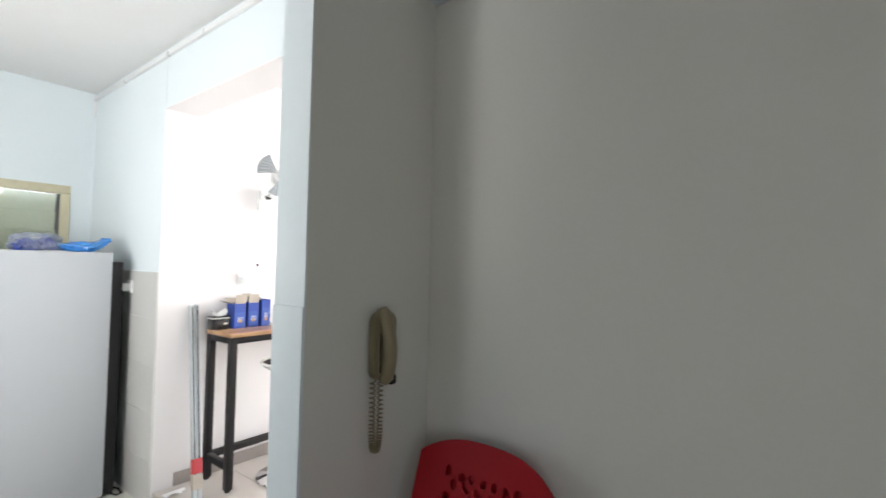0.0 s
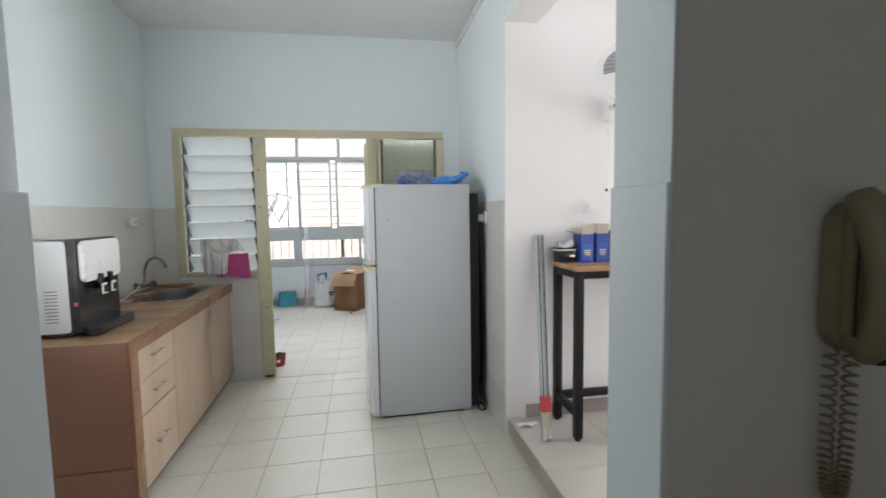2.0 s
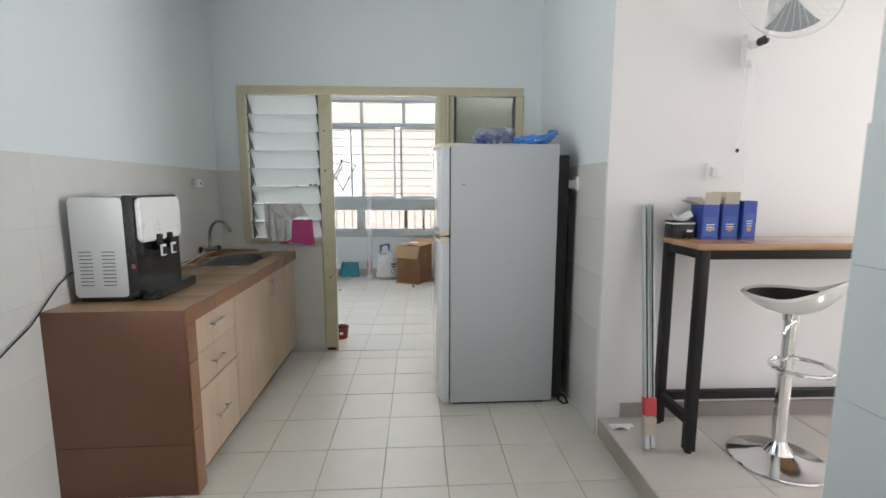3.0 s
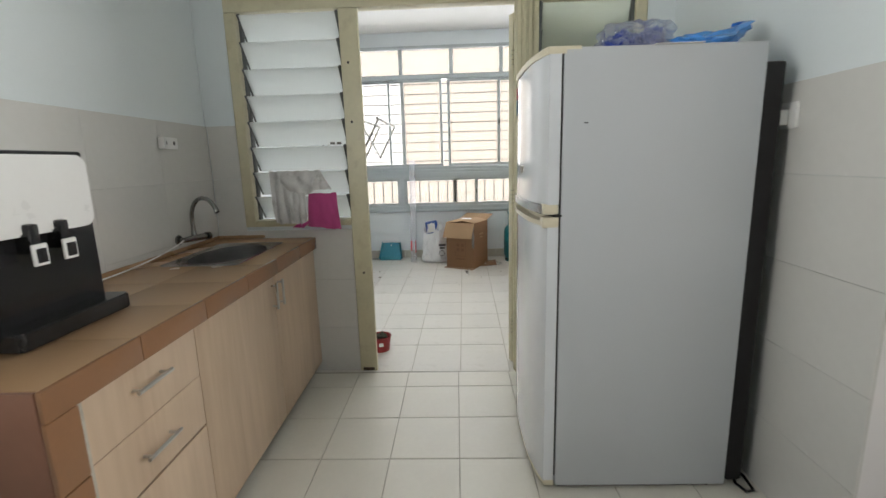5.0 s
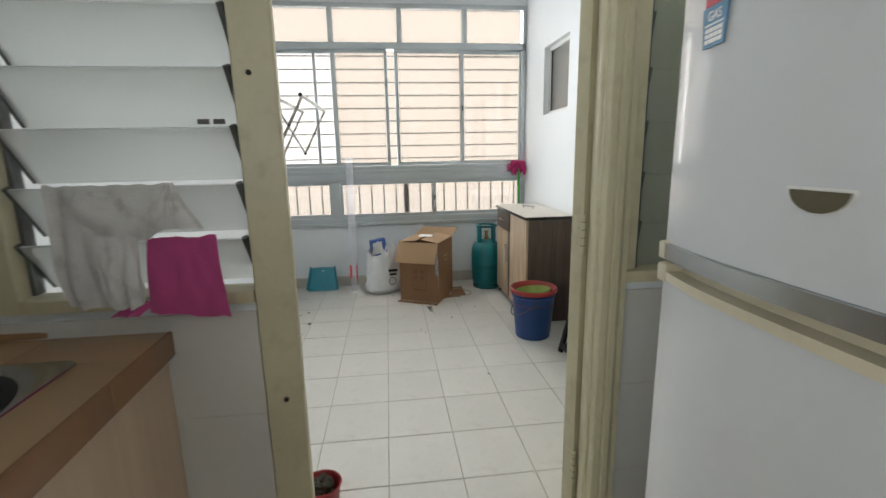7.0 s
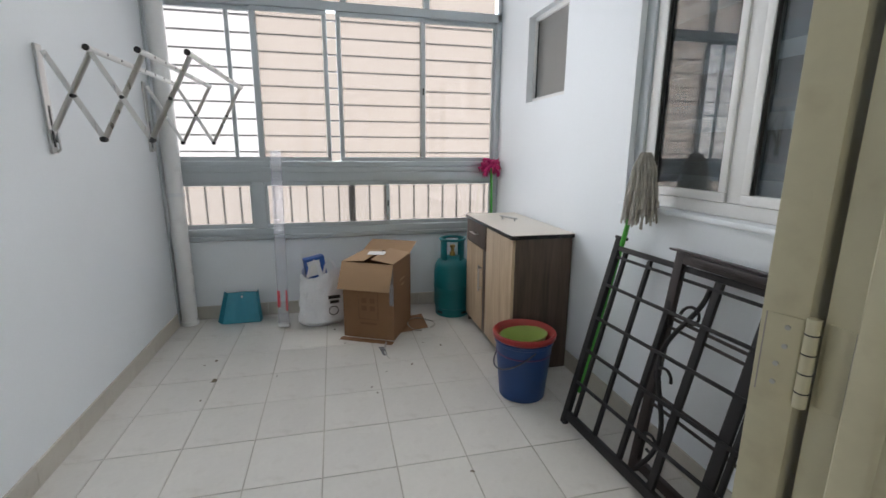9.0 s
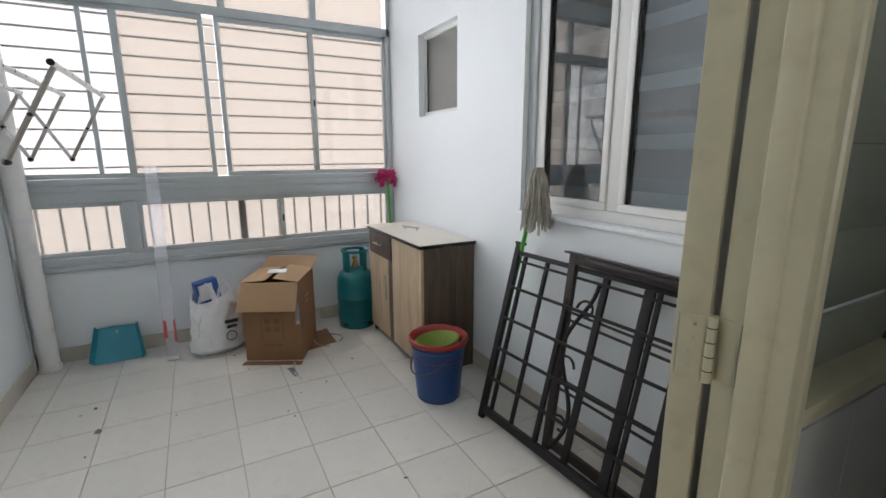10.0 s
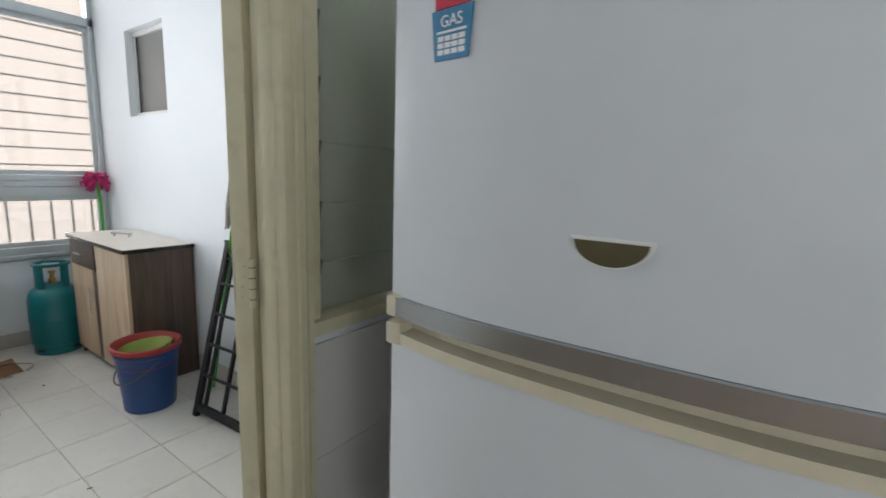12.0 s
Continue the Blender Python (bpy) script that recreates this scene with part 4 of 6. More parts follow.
# ---- dining corner ----
M_TOP = wood("oak_top", (0.36, 0.19, 0.085), (0.52, 0.30, 0.15), "Y", 0.22, 7, 0.4)
TX0, TX1, TY0, TY1, TZ = -2.66, -2.33, 1.41, 2.85, 1.10
tb = thing("bar_table", Matrix(), "narrow wood-topped bar table on a black steel frame", "table")
part("tabletop", span(TX0, TX1, TY0, TY1, TZ - 0.028, TZ, 0.003), M_TOP, tb, "varnished light wood top")
for x in (TX0 + 0.025, TX1 - 0.027):
    for y in (TY0 + 0.027, TY1 - 0.027):
        lg = part("leg", span(x - 0.022, x + 0.022, y - 0.022, y + 0.022, STEP + 0.015, TZ - 0.029, 0.002), M_BLACK, tb)
        part("foot", lathe_bm([(0, 0), (0.016, 0), (0.018, 0.008), (0.010, 0.016), (0, 0.016)], 16, (x, y, STEP)), M_RUBBER, lg)
for x in (TX0 + 0.025, TX1 - 0.027):
    part("apron", span(x - 0.018, x + 0.018, TY0 + 0.05, TY1 - 0.05, TZ - 0.070, TZ - 0.029, 0.002), M_BLACK, tb)
    if x < -2.5:
        part("stretcher", span(x - 0.018, x + 0.018, TY0 + 0.05, TY1 - 0.05, STEP + 0.135, STEP + 0.178, 0.002), M_BLACK, tb)
for y in (TY0 + 0.027, TY1 - 0.027):
    part("apron", span(TX0 + 0.048, TX1 - 0.05, y - 0.018, y + 0.018, TZ - 0.070, TZ - 0.029, 0.002), M_BLACK, tb)
    part("stretcher", span(TX0 + 0.048, TX1 - 0.05, y - 0.018, y + 0.018, STEP + 0.135, STEP + 0.178, 0.002), M_BLACK, tb)

# bar stools
st = thing("bar_stool", pose(-2.285, 1.815, STEP, 0, 0, 35), "white bucket bar stool on a chrome gas-lift column", "stool", "stools at the bar table")
part("base", lathe_bm([(0, 0.0), (0.195, 0.0), (0.200, 0.004), (0.196, 0.010), (0.12, 0.022), (0.06, 0.045), (0.036, 0.085), (0.032, 0.10), (0, 0.10)], 48), M_CHROME, st, "polished trumpet base")
part("column", lathe_bm([(0.0, 0.09), (0.028, 0.09), (0.028, 0.40), (0.030, 0.402), (0.030, 0.412), (0.024, 0.414), (0.024, 0.66), (0.032, 0.665), (0.032, 0.70), (0, 0.70)], 24), M_CHROME, st)
ft = [(0.055 + 0.115 * math.cos(a), 0.115 * math.sin(a) * 1.05, 0.465) for a in [k * math.tau / 28 for k in range(28)]]
part("footrest", tube_bm(ft, 0.009, 10, closed=True), M_CHROME, st)
part("lift_lever", tube_bm([(0.02, 0, 0.672), (0.02, -0.12, 0.665), (0.02, -0.16, 0.64)], 0.005, 8), M_CHROME, st)


def seat_fn(u, v, inner=0.0):
    a, r = u * math.tau, v
    rim = 0.075 + 0.09 * max(0, math.cos(a)) ** 1.5
    x, y = 0.195 * r * math.cos(a), 0.205 * r * math.sin(a)
    return (x * (1 - inner), y * (1 - inner), 0.70 + rim * r ** 2.6 + inner * 0.25)


b = sheet_bm(40, 10, lambda u, v: seat_fn(u, max(v, 0.02)), 0.016)
bmesh.ops.remove_doubles(b, verts=b.verts, dist=0.0008)
part("seat", b, mat("white_gloss_shell", (0.78, 0.79, 0.76), 0.18, vary=0.03, coat=0.6), st, "glossy white bucket shell")
part("cushion", sheet_bm(40, 8, lambda u, v: (lambda p: (p[0], p[1], p[2] + 0.014))(seat_fn(u, max(v, 0.02) * 0.90)), 0.006), mat("black_seat_pad", (0.02, 0.018, 0.018), 0.55, bump=0.2), st, "black padded inner seat")
copy_thing(st, pose(-2.12, 2.45, STEP, 0, 0, 20))

# boxes on the table
M_BOXB = mat("blue_print_card", (0.025, 0.07, 0.36), 0.35, vary=0.2, scale=5, grain=80, bump=0.03)
M_BOXL = mat("light_blue_print", (0.045, 0.11, 0.42), 0.35, vary=0.12, scale=8)
M_CARD = mat("grey_card", (0.52, 0.47, 0.40), 0.85, vary=0.08, scale=12, grain=120, bump=0.08)


def carton(m, w, d, h, label, flaps):
    t = thing("supplement_box", m, label, "carton", "blue cartons on the table")
    e = 0.002
    for nm, bb in (("side", span(-w / 2, w / 2, -d / 2, -d / 2 + e, 0, h)), ("side", span(-w / 2, w / 2, d / 2 - e, d / 2, 0, h)),
                   ("side", span(-w / 2, -w / 2 + e, -d / 2 + e, d / 2 - e, 0, h)), ("side", span(w / 2 - e, w / 2, -d / 2 + e, d / 2 - e, 0, h)),
                   ("bottom", span(-w / 2 + e, w / 2 - e, -d / 2 + e, d / 2 - e, 0, e))):
        part(nm, bb, M_BOXB, t)
    part("label_field", span(w / 2, w / 2 + 0.0006, -d / 2 + 0.008, d / 2 - 0.008, 0.012, h - 0.06), M_BOXL, t)
    part("round_mark", extrude_bm([(0.011 * math.cos(a * math.tau / 16), 0.011 * math.sin(a * math.tau / 16)) for a in range(16)], 0.0006, m=pose(w / 2 + 0.0006, 0, 0.045, 0, 90, 0)), mat("orange_mark", (0.62, 0.32, 0.06), 0.5), t)
    for k in range(3):
        part("print_line", span(w / 2 + 0.0006, w / 2 + 0.001, -d / 2 + 0.02, d / 2 - 0.02, h - 0.10 - k * 0.012, h - 0.096 - k * 0.012), M_WHITEP, t)
    for ang, side in flaps:
        b = span(-w / 2 + 0.003, w / 2 - 0.003, 0, d * 0.72, -e, 0) if side in "LR" else span(-d / 2 + 0.003, d / 2 - 0.003, 0, w * 0.6, -e, 0)
        mm = {"F": pose(w / 2, 0, h, 0, 0, -90), "B": pose(-w / 2, 0, h, 0, 0, 90), "L": pose(0, -d / 2, h, 0, 0, 180), "R": pose(0, d / 2, h, 0, 0, 0)}[side]
        part("flap", b, M_CARD, t, "", mm @ pose(0, 0, 0, ang, 0, 0))
    return t


carton(pose(-2.61, 1.590, TZ, 0, 0, 2), 0.10, 0.083, 0.166, "open dark blue printed carton with a raised flap", ((82, "F"), (20, "L"), (40, "B")))
carton(pose(-2.612, 1.693, TZ, 0, 0, -2), 0.10, 0.078, 0.168, "open dark blue printed carton with a tall brown flap", ((84, "F"), (84, "B")))
carton(pose(-2.61, 1.786, TZ, 0, 0, 2), 0.10, 0.068, 0.184, "open dark blue printed carton with a sagging flap", ((14, "L"), (22, "B")))
bk = thing("black_case", pose(-2.60, 1.475, TZ, 0, 0, 2), "flat black case with a white edge lying on the table", "case")
part("body", span(-0.055, 0.02, -0.06, 0.056, 0, 0.068, 0.004), M_BLACKP, bk)
part("lid_edge", span(-0.056, 0.021, -0.061, 0.057, 0.0685, 0.076, 0.002), M_WHITEP, bk)
part("lid", span(-0.056, 0.021, -0.061, 0.057, 0.0765, 0.086, 0.003), M_BLACKP, bk)
part("logo_mark", span(0.0202, 0.021, 0.012, 0.042, 0.030, 0.042), M_STEEL, bk)
solid("leaflet", sheet_bm(10, 6, lambda u, v: (-2.648 + 0.06 * u, 1.425 + 0.095 * v, TZ + 0.088 + 0.055 * abs(v - 0.4) + 0.015 * math.sin(u * 4)), 0.0012), M_WHITEP, "crumpled white leaflet on the black case", "paper")

# metal rails leaning on the wall
def lean(base, top):
    """Frame standing at base with its z axis towards top."""
    z = (Vector(top) - Vector(base)).normalized()
    y = (Vector((0, 1, 0)) - z * z.y).normalized()
    return Matrix.Translation(base) @ Matrix((y.cross(z), y, z)).transposed().to_4x4()


for k, dy in enumerate((0.0, 0.032)):
    t = thing("curtain_rail", lean((-2.375 - 0.012 * k, 1.245 + dy, STEP), (-2.676 - 0.005 * k, 1.316 + dy, 1.26)), "silver metal rail with a red sleeve leaning on the wall", "rail", "leaning rails")
    part("rail", extrude_bm(rounded(0.03, 0.026, 0.006), 1.19, m=Matrix.Translation((0, 0, 0.012))), M_ALU, t)
    part("groove", span(0.0145, 0.0162, -0.004, 0.004, 0.16, 1.19), M_RUBBER, t)
    if k == 0:
        part("sleeve", extrude_bm(rounded(0.036, 0.060, 0.006), 0.085, m=Matrix.Translation((0, 0.016, 0.165))), mat("red_sleeve", (0.55, 0.05, 0.06), 0.45, vary=0.1), t, "red paper sleeve")
        part("printed_end", extrude_bm(rounded(0.036, 0.060, 0.006), 0.085, m=Matrix.Translation((0, 0.016, 0.075))), M_CARD, t, "grey printed paper sleeve")
solid("litter_paper", sheet_bm(8, 5, lambda u, v: (-2.62 + 0.06 * v, 1.16 + 0.13 * u, STEP + 0.004 + 0.012 * math.sin(u * 5) * v), 0.0012), M_WHITEP, "torn white paper lying on the floor by the skirting", "paper")

# switch, cable and wall fan
sw = thing("wall_switch", pose(X_DIN, 1.677, 1.430, 90, 0, 90), "white wall switch with a pale plate", "switch")
part("plate", extrude_bm(rounded(0.088, 0.088, 0.006), 0.009, bevel=0.002), M_WHITEP, sw)
part("rocker", box_bm((0.045, 0.05, 0.006), (0, 0, 0.012), 0.002), M_GREYP, sw)
part("plug", box_bm((0.042, 0.042, 0.03), (0.004, -0.008, 0.028), 0.005), M_WHITEP, sw)
fan = thing("wall_fan", pose(X_DIN, 1.80, 2.02), "white wall fan with a wire cage and pull cords", "fan")
part("mount", extrude_bm(rounded(0.07, 0.15, 0.02), 0.035, m=pose(0, 0, 0, 90, 0, 90), bevel=0.004), M_WHITEP, fan)
part("arm", tube_bm([(0.03, 0, 0.02), (0.10, 0.01, 0.02), (0.125, 0.015, 0.12), (0.135, 0.02, 0.22)], [0.022, 0.02, 0.02, 0.026], 14), M_WHITEP, fan)
part("knob", tube_bm([(0.085, 0.0, 0.02), (0.12, 0.0, 0.02)], 0.02, 14), M_BLACKP, fan)
HEAD = pose(0.215, 0.025, 0.175, 0, 76, -16) @ Matrix.Diagonal((0.82, 0.82, 0.82, 1))
part("motor", lathe_bm([(0, -0.13), (0.04, -0.128), (0.06, -0.10), (0.068, -0.04), (0.06, -0.012), (0, -0.01)], 28), M_WHITEP, fan, "", HEAD)
R = 0.25
cg = part("front_cage", tube_bm([(R * math.cos(k * math.tau / 48), R * math.sin(k * math.tau / 48), 0.02) for k in range(48)], 0.006, 8, closed=True), M_WHITEP, fan, "wire cage", HEAD)
for k in range(36):
    a = k * math.tau / 36
    for sgn in (1, -1):
        pts = [(0.045 * math.cos(a), 0.045 * math.sin(a), 0.02 + sgn * 0.055), (0.12 * math.cos(a + 0.05), 0.12 * math.sin(a + 0.05), 0.02 + sgn * 0.055), (0.205 * math.cos(a + 0.09), 0.205 * math.sin(a + 0.09), 0.02 + sgn * 0.038), (R * math.cos(a + 0.1), R * math.sin(a + 0.1), 0.02)]
        part("cage_wire", tube_bm(pts, 0.0010, 5), M_GREYP, cg)
part("badge", lathe_bm([(0, 0.012), (0.048, 0.010), (0.052, 0.0), (0, 0.0)], 28, (0, 0, 0.072)), M_CHROME, cg, "round chrome centre badge")
hub = part("hub", lathe_bm([(0, 0.04), (0.028, 0.035), (0.034, 0.0), (0, 0.0)], 24, (0, 0, -0.005)), M_GREYP, fan, "", HEAD)
for k in range(3):
    def blade(u, v, k=k):
        a = k * math.tau / 3 + (v - 0.5) * (0.9 + 0.35 * u)
        r = 0.035 + 0.175 * u
        return (r * math.cos(a), r * math.sin(a), 0.012 + (v - 0.5) * 0.035)
    part("fan_blade", sheet_bm(8, 8, blade, 0.002), pane_glass("smoke_blade_%d" % k, (0.62, 0.66, 0.68), 0, see=0.5, haze=(0.50, 0.53, 0.55), gloss=0.06), hub)
for y, z1 in ((-0.012, -0.486), (0.035, -0.64)):
    c = part("pull_cord", tube_bm([(0.03, y, -0.06), (0.028, y + 0.004, -0.3), (0.02, y - 0.01, z1)], 0.0022, 6), M_WHITEP, fan)
    if y < 0:
        part("bead", lathe_bm([(0, -0.012), (0.008, -0.004), (0.008, 0.006), (0, 0.014)], 12, (0.02, y - 0.01, z1)), M_BLACKP, c)
part("cord_loop", tube_bm([(0.04, -0.015 + 0.02 * math.cos(a), -0.10 + 0.05 * math.sin(a)) for a in [k * math.tau / 20 for k in range(20)]], 0.004, 6, closed=True), M_WHITEP, fan)
setting("baseboard_dining", span(X_DIN, X_DIN + 0.010, Y_RIGHT + 0.13, 7.19, STEP, STEP + 0.083, 0.002), M_SKIRT_DIN, "brown tile skirting of the dining room", "skirting")

# ---- living corner: wall phone and red chair ----
M_PHONE = mat("aged_beige_plastic", (0.26, 0.22, 0.13), 0.4, vary=0.06, scale=12, grain=70, bump=0.02)
ph = thing("wall_phone", pose(X_PART, 0.983, 1.208, 90, 0, 90), "aged beige intercom handset hanging on the wall", "phone")
part("base", extrude_bm(rounded(0.098, 0.215, 0.038), 0.042, m=Matrix.Translation((-0.018, 0.10, 0)), bevel=0.009), M_PHONE, ph)
part("wall_plate", span(0.0, 0.052, 0.12, 0.205, 0.0, 0.006, 0.001), M_WALL_LIV, ph, "pale wall plate behind the handset")
hs = [(0, -0.012 + 0.232 * k / 14, 0.035 + 0.030 * math.sin(math.pi * k / 14)) for k in range(15)]
hb = tube_bm(hs, [(0.031 + 0.010 * abs(2 * k / 14 - 1) ** 2) * (0.55, 0.9, 1.0)[min(k, 14 - k, 2)] for k in range(15)], 18, flat=0.72)
bmesh.ops.translate(hb, vec=(-0.012, 0, -0.008), verts=hb.verts)
part("handset", hb, M_PHONE, ph, "beige handset", pose(0, 0, 0.0, 0, 0, 5))
part("seam", span(-0.050, -0.044, 0.02, 0.19, 0.0415, 0.0435, 0.001), M_RUBBER, ph)
part("hook", box_bm((0.026, 0.032, 0.026), (0.024, -0.014, 0.022), 0.006), M_RUBBER, ph, "dark plug at the foot")
part("button", box_bm((0.010, 0.02, 0.006), (-0.052, 0.135, 0.040), 0.002), M_PHONE, ph)
pts = []
for k in range(330):
    u = k / 329
    yy = -0.005 - 0.225 * math.sin(math.pi * u * 0.985)
    xx = -0.036 + 0.018 * math.tanh((u - 0.5) * 7)
    a = u * math.tau * 46
    pts.append((xx + 0.0085 * math.cos(a), yy, 0.018 + 0.0085 * math.sin(a)))
part("coiled_cord", tube_bm(pts, 0.0022, 5), M_PHONE, ph, "beige coiled cord hanging in a loop")
M_REDC = mat("red_chair_plastic", (0.36, 0.004, 0.010), 0.45, spec=0.2, vary=0.04, scale=5, grain=60, bump=0.03)
ch = thing("plastic_chair", pose(-0.265, 0.975, STEP, 0, 0, 178) @ Matrix.Diagonal((1.03, 1.03, 1.05, 1)), "red moulded plastic chair with floral cut-out back", "chair")


def back_fn(u, v):
    x = (u - 0.5) * 0.46
    top = 0.868 - 0.055 * abs(2 * u - 1) ** 3.2
    z = 0.44 + (top - 0.44) * v
    return (x, -0.02 - 0.10 * (v ** 1.3) - 0.05 * (1 - (2 * u - 1) ** 2), z)


b = sheet_bm(110, 110, back_fn)
petal = random.Random(5)
cuts = []
for row in range(6):
    for k in range(7):
        x0 = (k - 3 + 0.5 * (row % 2)) * 0.040 + petal.uniform(-0.005, 0.005)
        if abs(x0) < 0.135:
            cuts.append((x0, 0.772 - 0.034 * row + petal.uniform(-0.006, 0.006), petal.uniform(0.008, 0.013), petal.uniform(0.011, 0.016), petal.uniform(-0.8, 0.8)))
holes = []
for f in list(b.faces):
    c = f.calc_center_median()
    for x0, z0, rx, rz, turn in cuts:
        dx, dz = c.x - x0, c.z - z0
        if ((dx * math.cos(turn) + dz * math.sin(turn)) / rx) ** 2 + ((dz * math.cos(turn) - dx * math.sin(turn)) / rz) ** 2 < 1:
            holes.append(f)
            break
bmesh.ops.delete(b, geom=holes, context="FACES")
b.normal_update()
bmesh.ops.solidify(b, geom=b.faces[:], thickness=0.007)
part("backrest", b, M_REDC, ch, "backrest with floral cut-outs")


def panel_fn(u, v):
    x, y, z = back_fn(0.08 + 0.84 * u, 0.04 + 0.88 * v)
    return (x, y - 0.022, z)


# added sheet behind the cut-outs, blocks the bright wall so they turn dark
part("back_panel", sheet_bm(24, 24, panel_fn, 0.004), M_REDC, ch)
part("seat", sheet_bm(20, 20, lambda u, v: ((u - 0.5) * 0.44, -0.05 + 0.42 * v, 0.44 - 0.02 * math.sin(math.pi * u) * math.sin(math.pi * v) - 0.02 * v ** 4), 0.008), M_REDC, ch)
for x in (-1, 1):
    for y, lean in ((-0.04, -0.06), (0.33, 0.05)):
        part("leg", tube_bm([(x * 0.19, y, 0.43), (x * 0.215, y + lean * 0.5, 0.2), (x * 0.225, y + lean, 0.0)], [0.028, 0.023, 0.019], 12), M_REDC, ch)

# ---- yard windows ----
M_SHEER = pane_glass("thin_frosted_pane", (0.42, 0.41, 0.40), 0.02, see=0.94, haze=(0.5, 0.5, 0.5), gloss=0.02)
XW = X_WIN
win = tagged(thing("window_3", Matrix(), "wide aluminium sliding windows with frosted panes and steel bars", "window"), kind="structure")


def bar(x0, x1, y0, y1, z0, z1, name="window_frame", mt=M_ALU, parent=win):
    return part(name, span(x0, x1, y0, y1, z0, z1, 0.004), mt, parent)


YL, YR = -1.384, Y_YARD - 0.001
bar(XW - 0.075, XW + 0.004, YL, YR, 0.602, 0.690, "window_sill")
bar(XW - 0.02, XW + 0.030, YL, YR, 0.610, 0.640, "window_sill")
bar(XW - 0.075, XW + 0.002, YL, YR, 1.040, 1.110)
bar(XW - 0.055, XW + 0.012, YL, YR, 1.1105, 1.150)
bar(XW - 0.075, XW + 0.004, YL, YR, 1.1505, 1.190)
bar(XW - 0.075, XW + 0.004, YL, YR, 2.250, 2.310)
bar(XW - 0.075, XW + 0.004, YL, YR, 2.605, 2.644)
bar(XW - 0.075, XW + 0.004, YL, YL + 0.035, 0.6905, 2.604)
bar(XW - 0.075, XW + 0.004, YR - 0.032, YR, 0.6905, 2.604)
for y in (-0.74, -0.112, 0.50):
    bar(XW - 0.065, XW + 0.003, y - 0.022, y + 0.022, 2.311, 2.604, "mullion")
top_edges = [YL + 0.035, -0.74, -0.112, 0.50, YR - 0.032]
for k, (y0, y1) in enumerate(zip(top_edges, top_edges[1:])):
    p = part("pane", span(XW - 0.034, XW - 0.030, y0 + 0.02, y1 - 0.02, 2.311, 2.604), M_FROST, win)
    p.visible_shadow = False
bar(XW - 0.07, XW + 0.003, -0.822, -0.738, 0.6905, 1.039, "mullion")


def sash(y0, y1, z0, z1, x, left=0.03, right=0.03, latch=None, glass=M_FROST):
    s = part("sash", span(x - 0.012, x + 0.012, y0, y1, z0, z0 + 0.03, 0.003), M_ALU, win)
    part("rail", span(x - 0.012, x + 0.012, y0, y1, z1 - 0.03, z1, 0.003), M_ALU, s)
    for a, b in ((y0, y0 + left), (y1 - right, y1)):
        part("stile", span(x - 0.0125, x + 0.0125, a, b, z0 + 0.031, z1 - 0.031, 0.003), M_ALU, s)
    g = part("pane", span(x - 0.002, x + 0.002, y0 + left - 0.004, y1 - right + 0.004, z0 + 0.028, z1 - 0.028), glass, s)
    g.visible_shadow = False
    if latch:
        part("latch", box_bm((0.02, 0.012, 0.05), (x + 0.02, latch, (z0 + z1) / 2), 0.004), M_RUBBER, s)


XF, XR = XW - 0.018, XW - 0.050
sash(YL + 0.04, -0.715, 1.191, 2.249, XR, 0.035, 0.035, None, M_SHEER)
part("stile", span(XF - 0.012, XF + 0.012, -0.918, -0.892, 1.222, 2.218, 0.003), M_ALU, win)
sash(-0.755, -0.235, 1.191, 2.249, XF, 0.040, 0.030)
sash(-0.170, 0.490, 1.191, 2.249, XF, 0.032, 0.030, 0.474)
sash(0.455, YR - 0.034, 1.191, 2.249, XR, 0.030, 0.020)
sash(-0.737, 0.200, 0.691, 1.039, XF, 0.022, 0.025, 0.186)
sash(0.165, YR - 0.034, 0.691, 1.039, XR, 0.022, 0.022)
sash(YL + 0.04, -0.823, 0.691, 1.039, XR, 0.022, 0.022)
part("stile", span(XR - 0.010, XR + 0.010, -0.12, -0.07, 0.72, 1.01, 0.002), M_ALU, win)
grl = thing("window_grille", Matrix(), "painted steel bars outside the yard windows", "window grille")
for k in range(9):
    part("bar", span(XW - 0.118, XW - 0.106, YL, YR, 1.252 + k * 0.119, 1.264 + k * 0.119), M_BAR, grl)
for k in range(20):
    y = YL + 0.09 + k * 0.122
    part("bar", span(XW - 0.118, XW - 0.106, y - 0.007, y + 0.007, 0.61, 1.09), M_BAR, grl)

# small high window and the large window on the side wall
w4 = tagged(thing("window_4", Matrix(), "small high window with a grey frosted pane", "window"), kind="structure")
x0, x1, z0, z1 = SW
for a in ((x0, x1, z0, z0 + 0.03), (x0, x1, z1 - 0.03, z1), (x0, x0 + 0.03, z0 + 0.031, z1 - 0.031), (x1 - 0.03, x1, z0 + 0.031, z1 - 0.031)):
    part("window_frame", span(a[0], a[1], Y_YARD + 0.045, Y_YARD + 0.085, a[2], a[3], 0.003), M_ALU_W, w4)
part("pane", span(x0 + 0.028, x1 - 0.028, Y_YARD + 0.062, Y_YARD + 0.067, z0 + 0.028, z1 - 0.028), M_PANE_GREY, w4)
part("seal", span(x0 + 0.030, x0 + 0.036, Y_YARD + 0.055, Y_YARD + 0.061, z0 + 0.032, z1 - 0.032), M_RUBBER, w4)

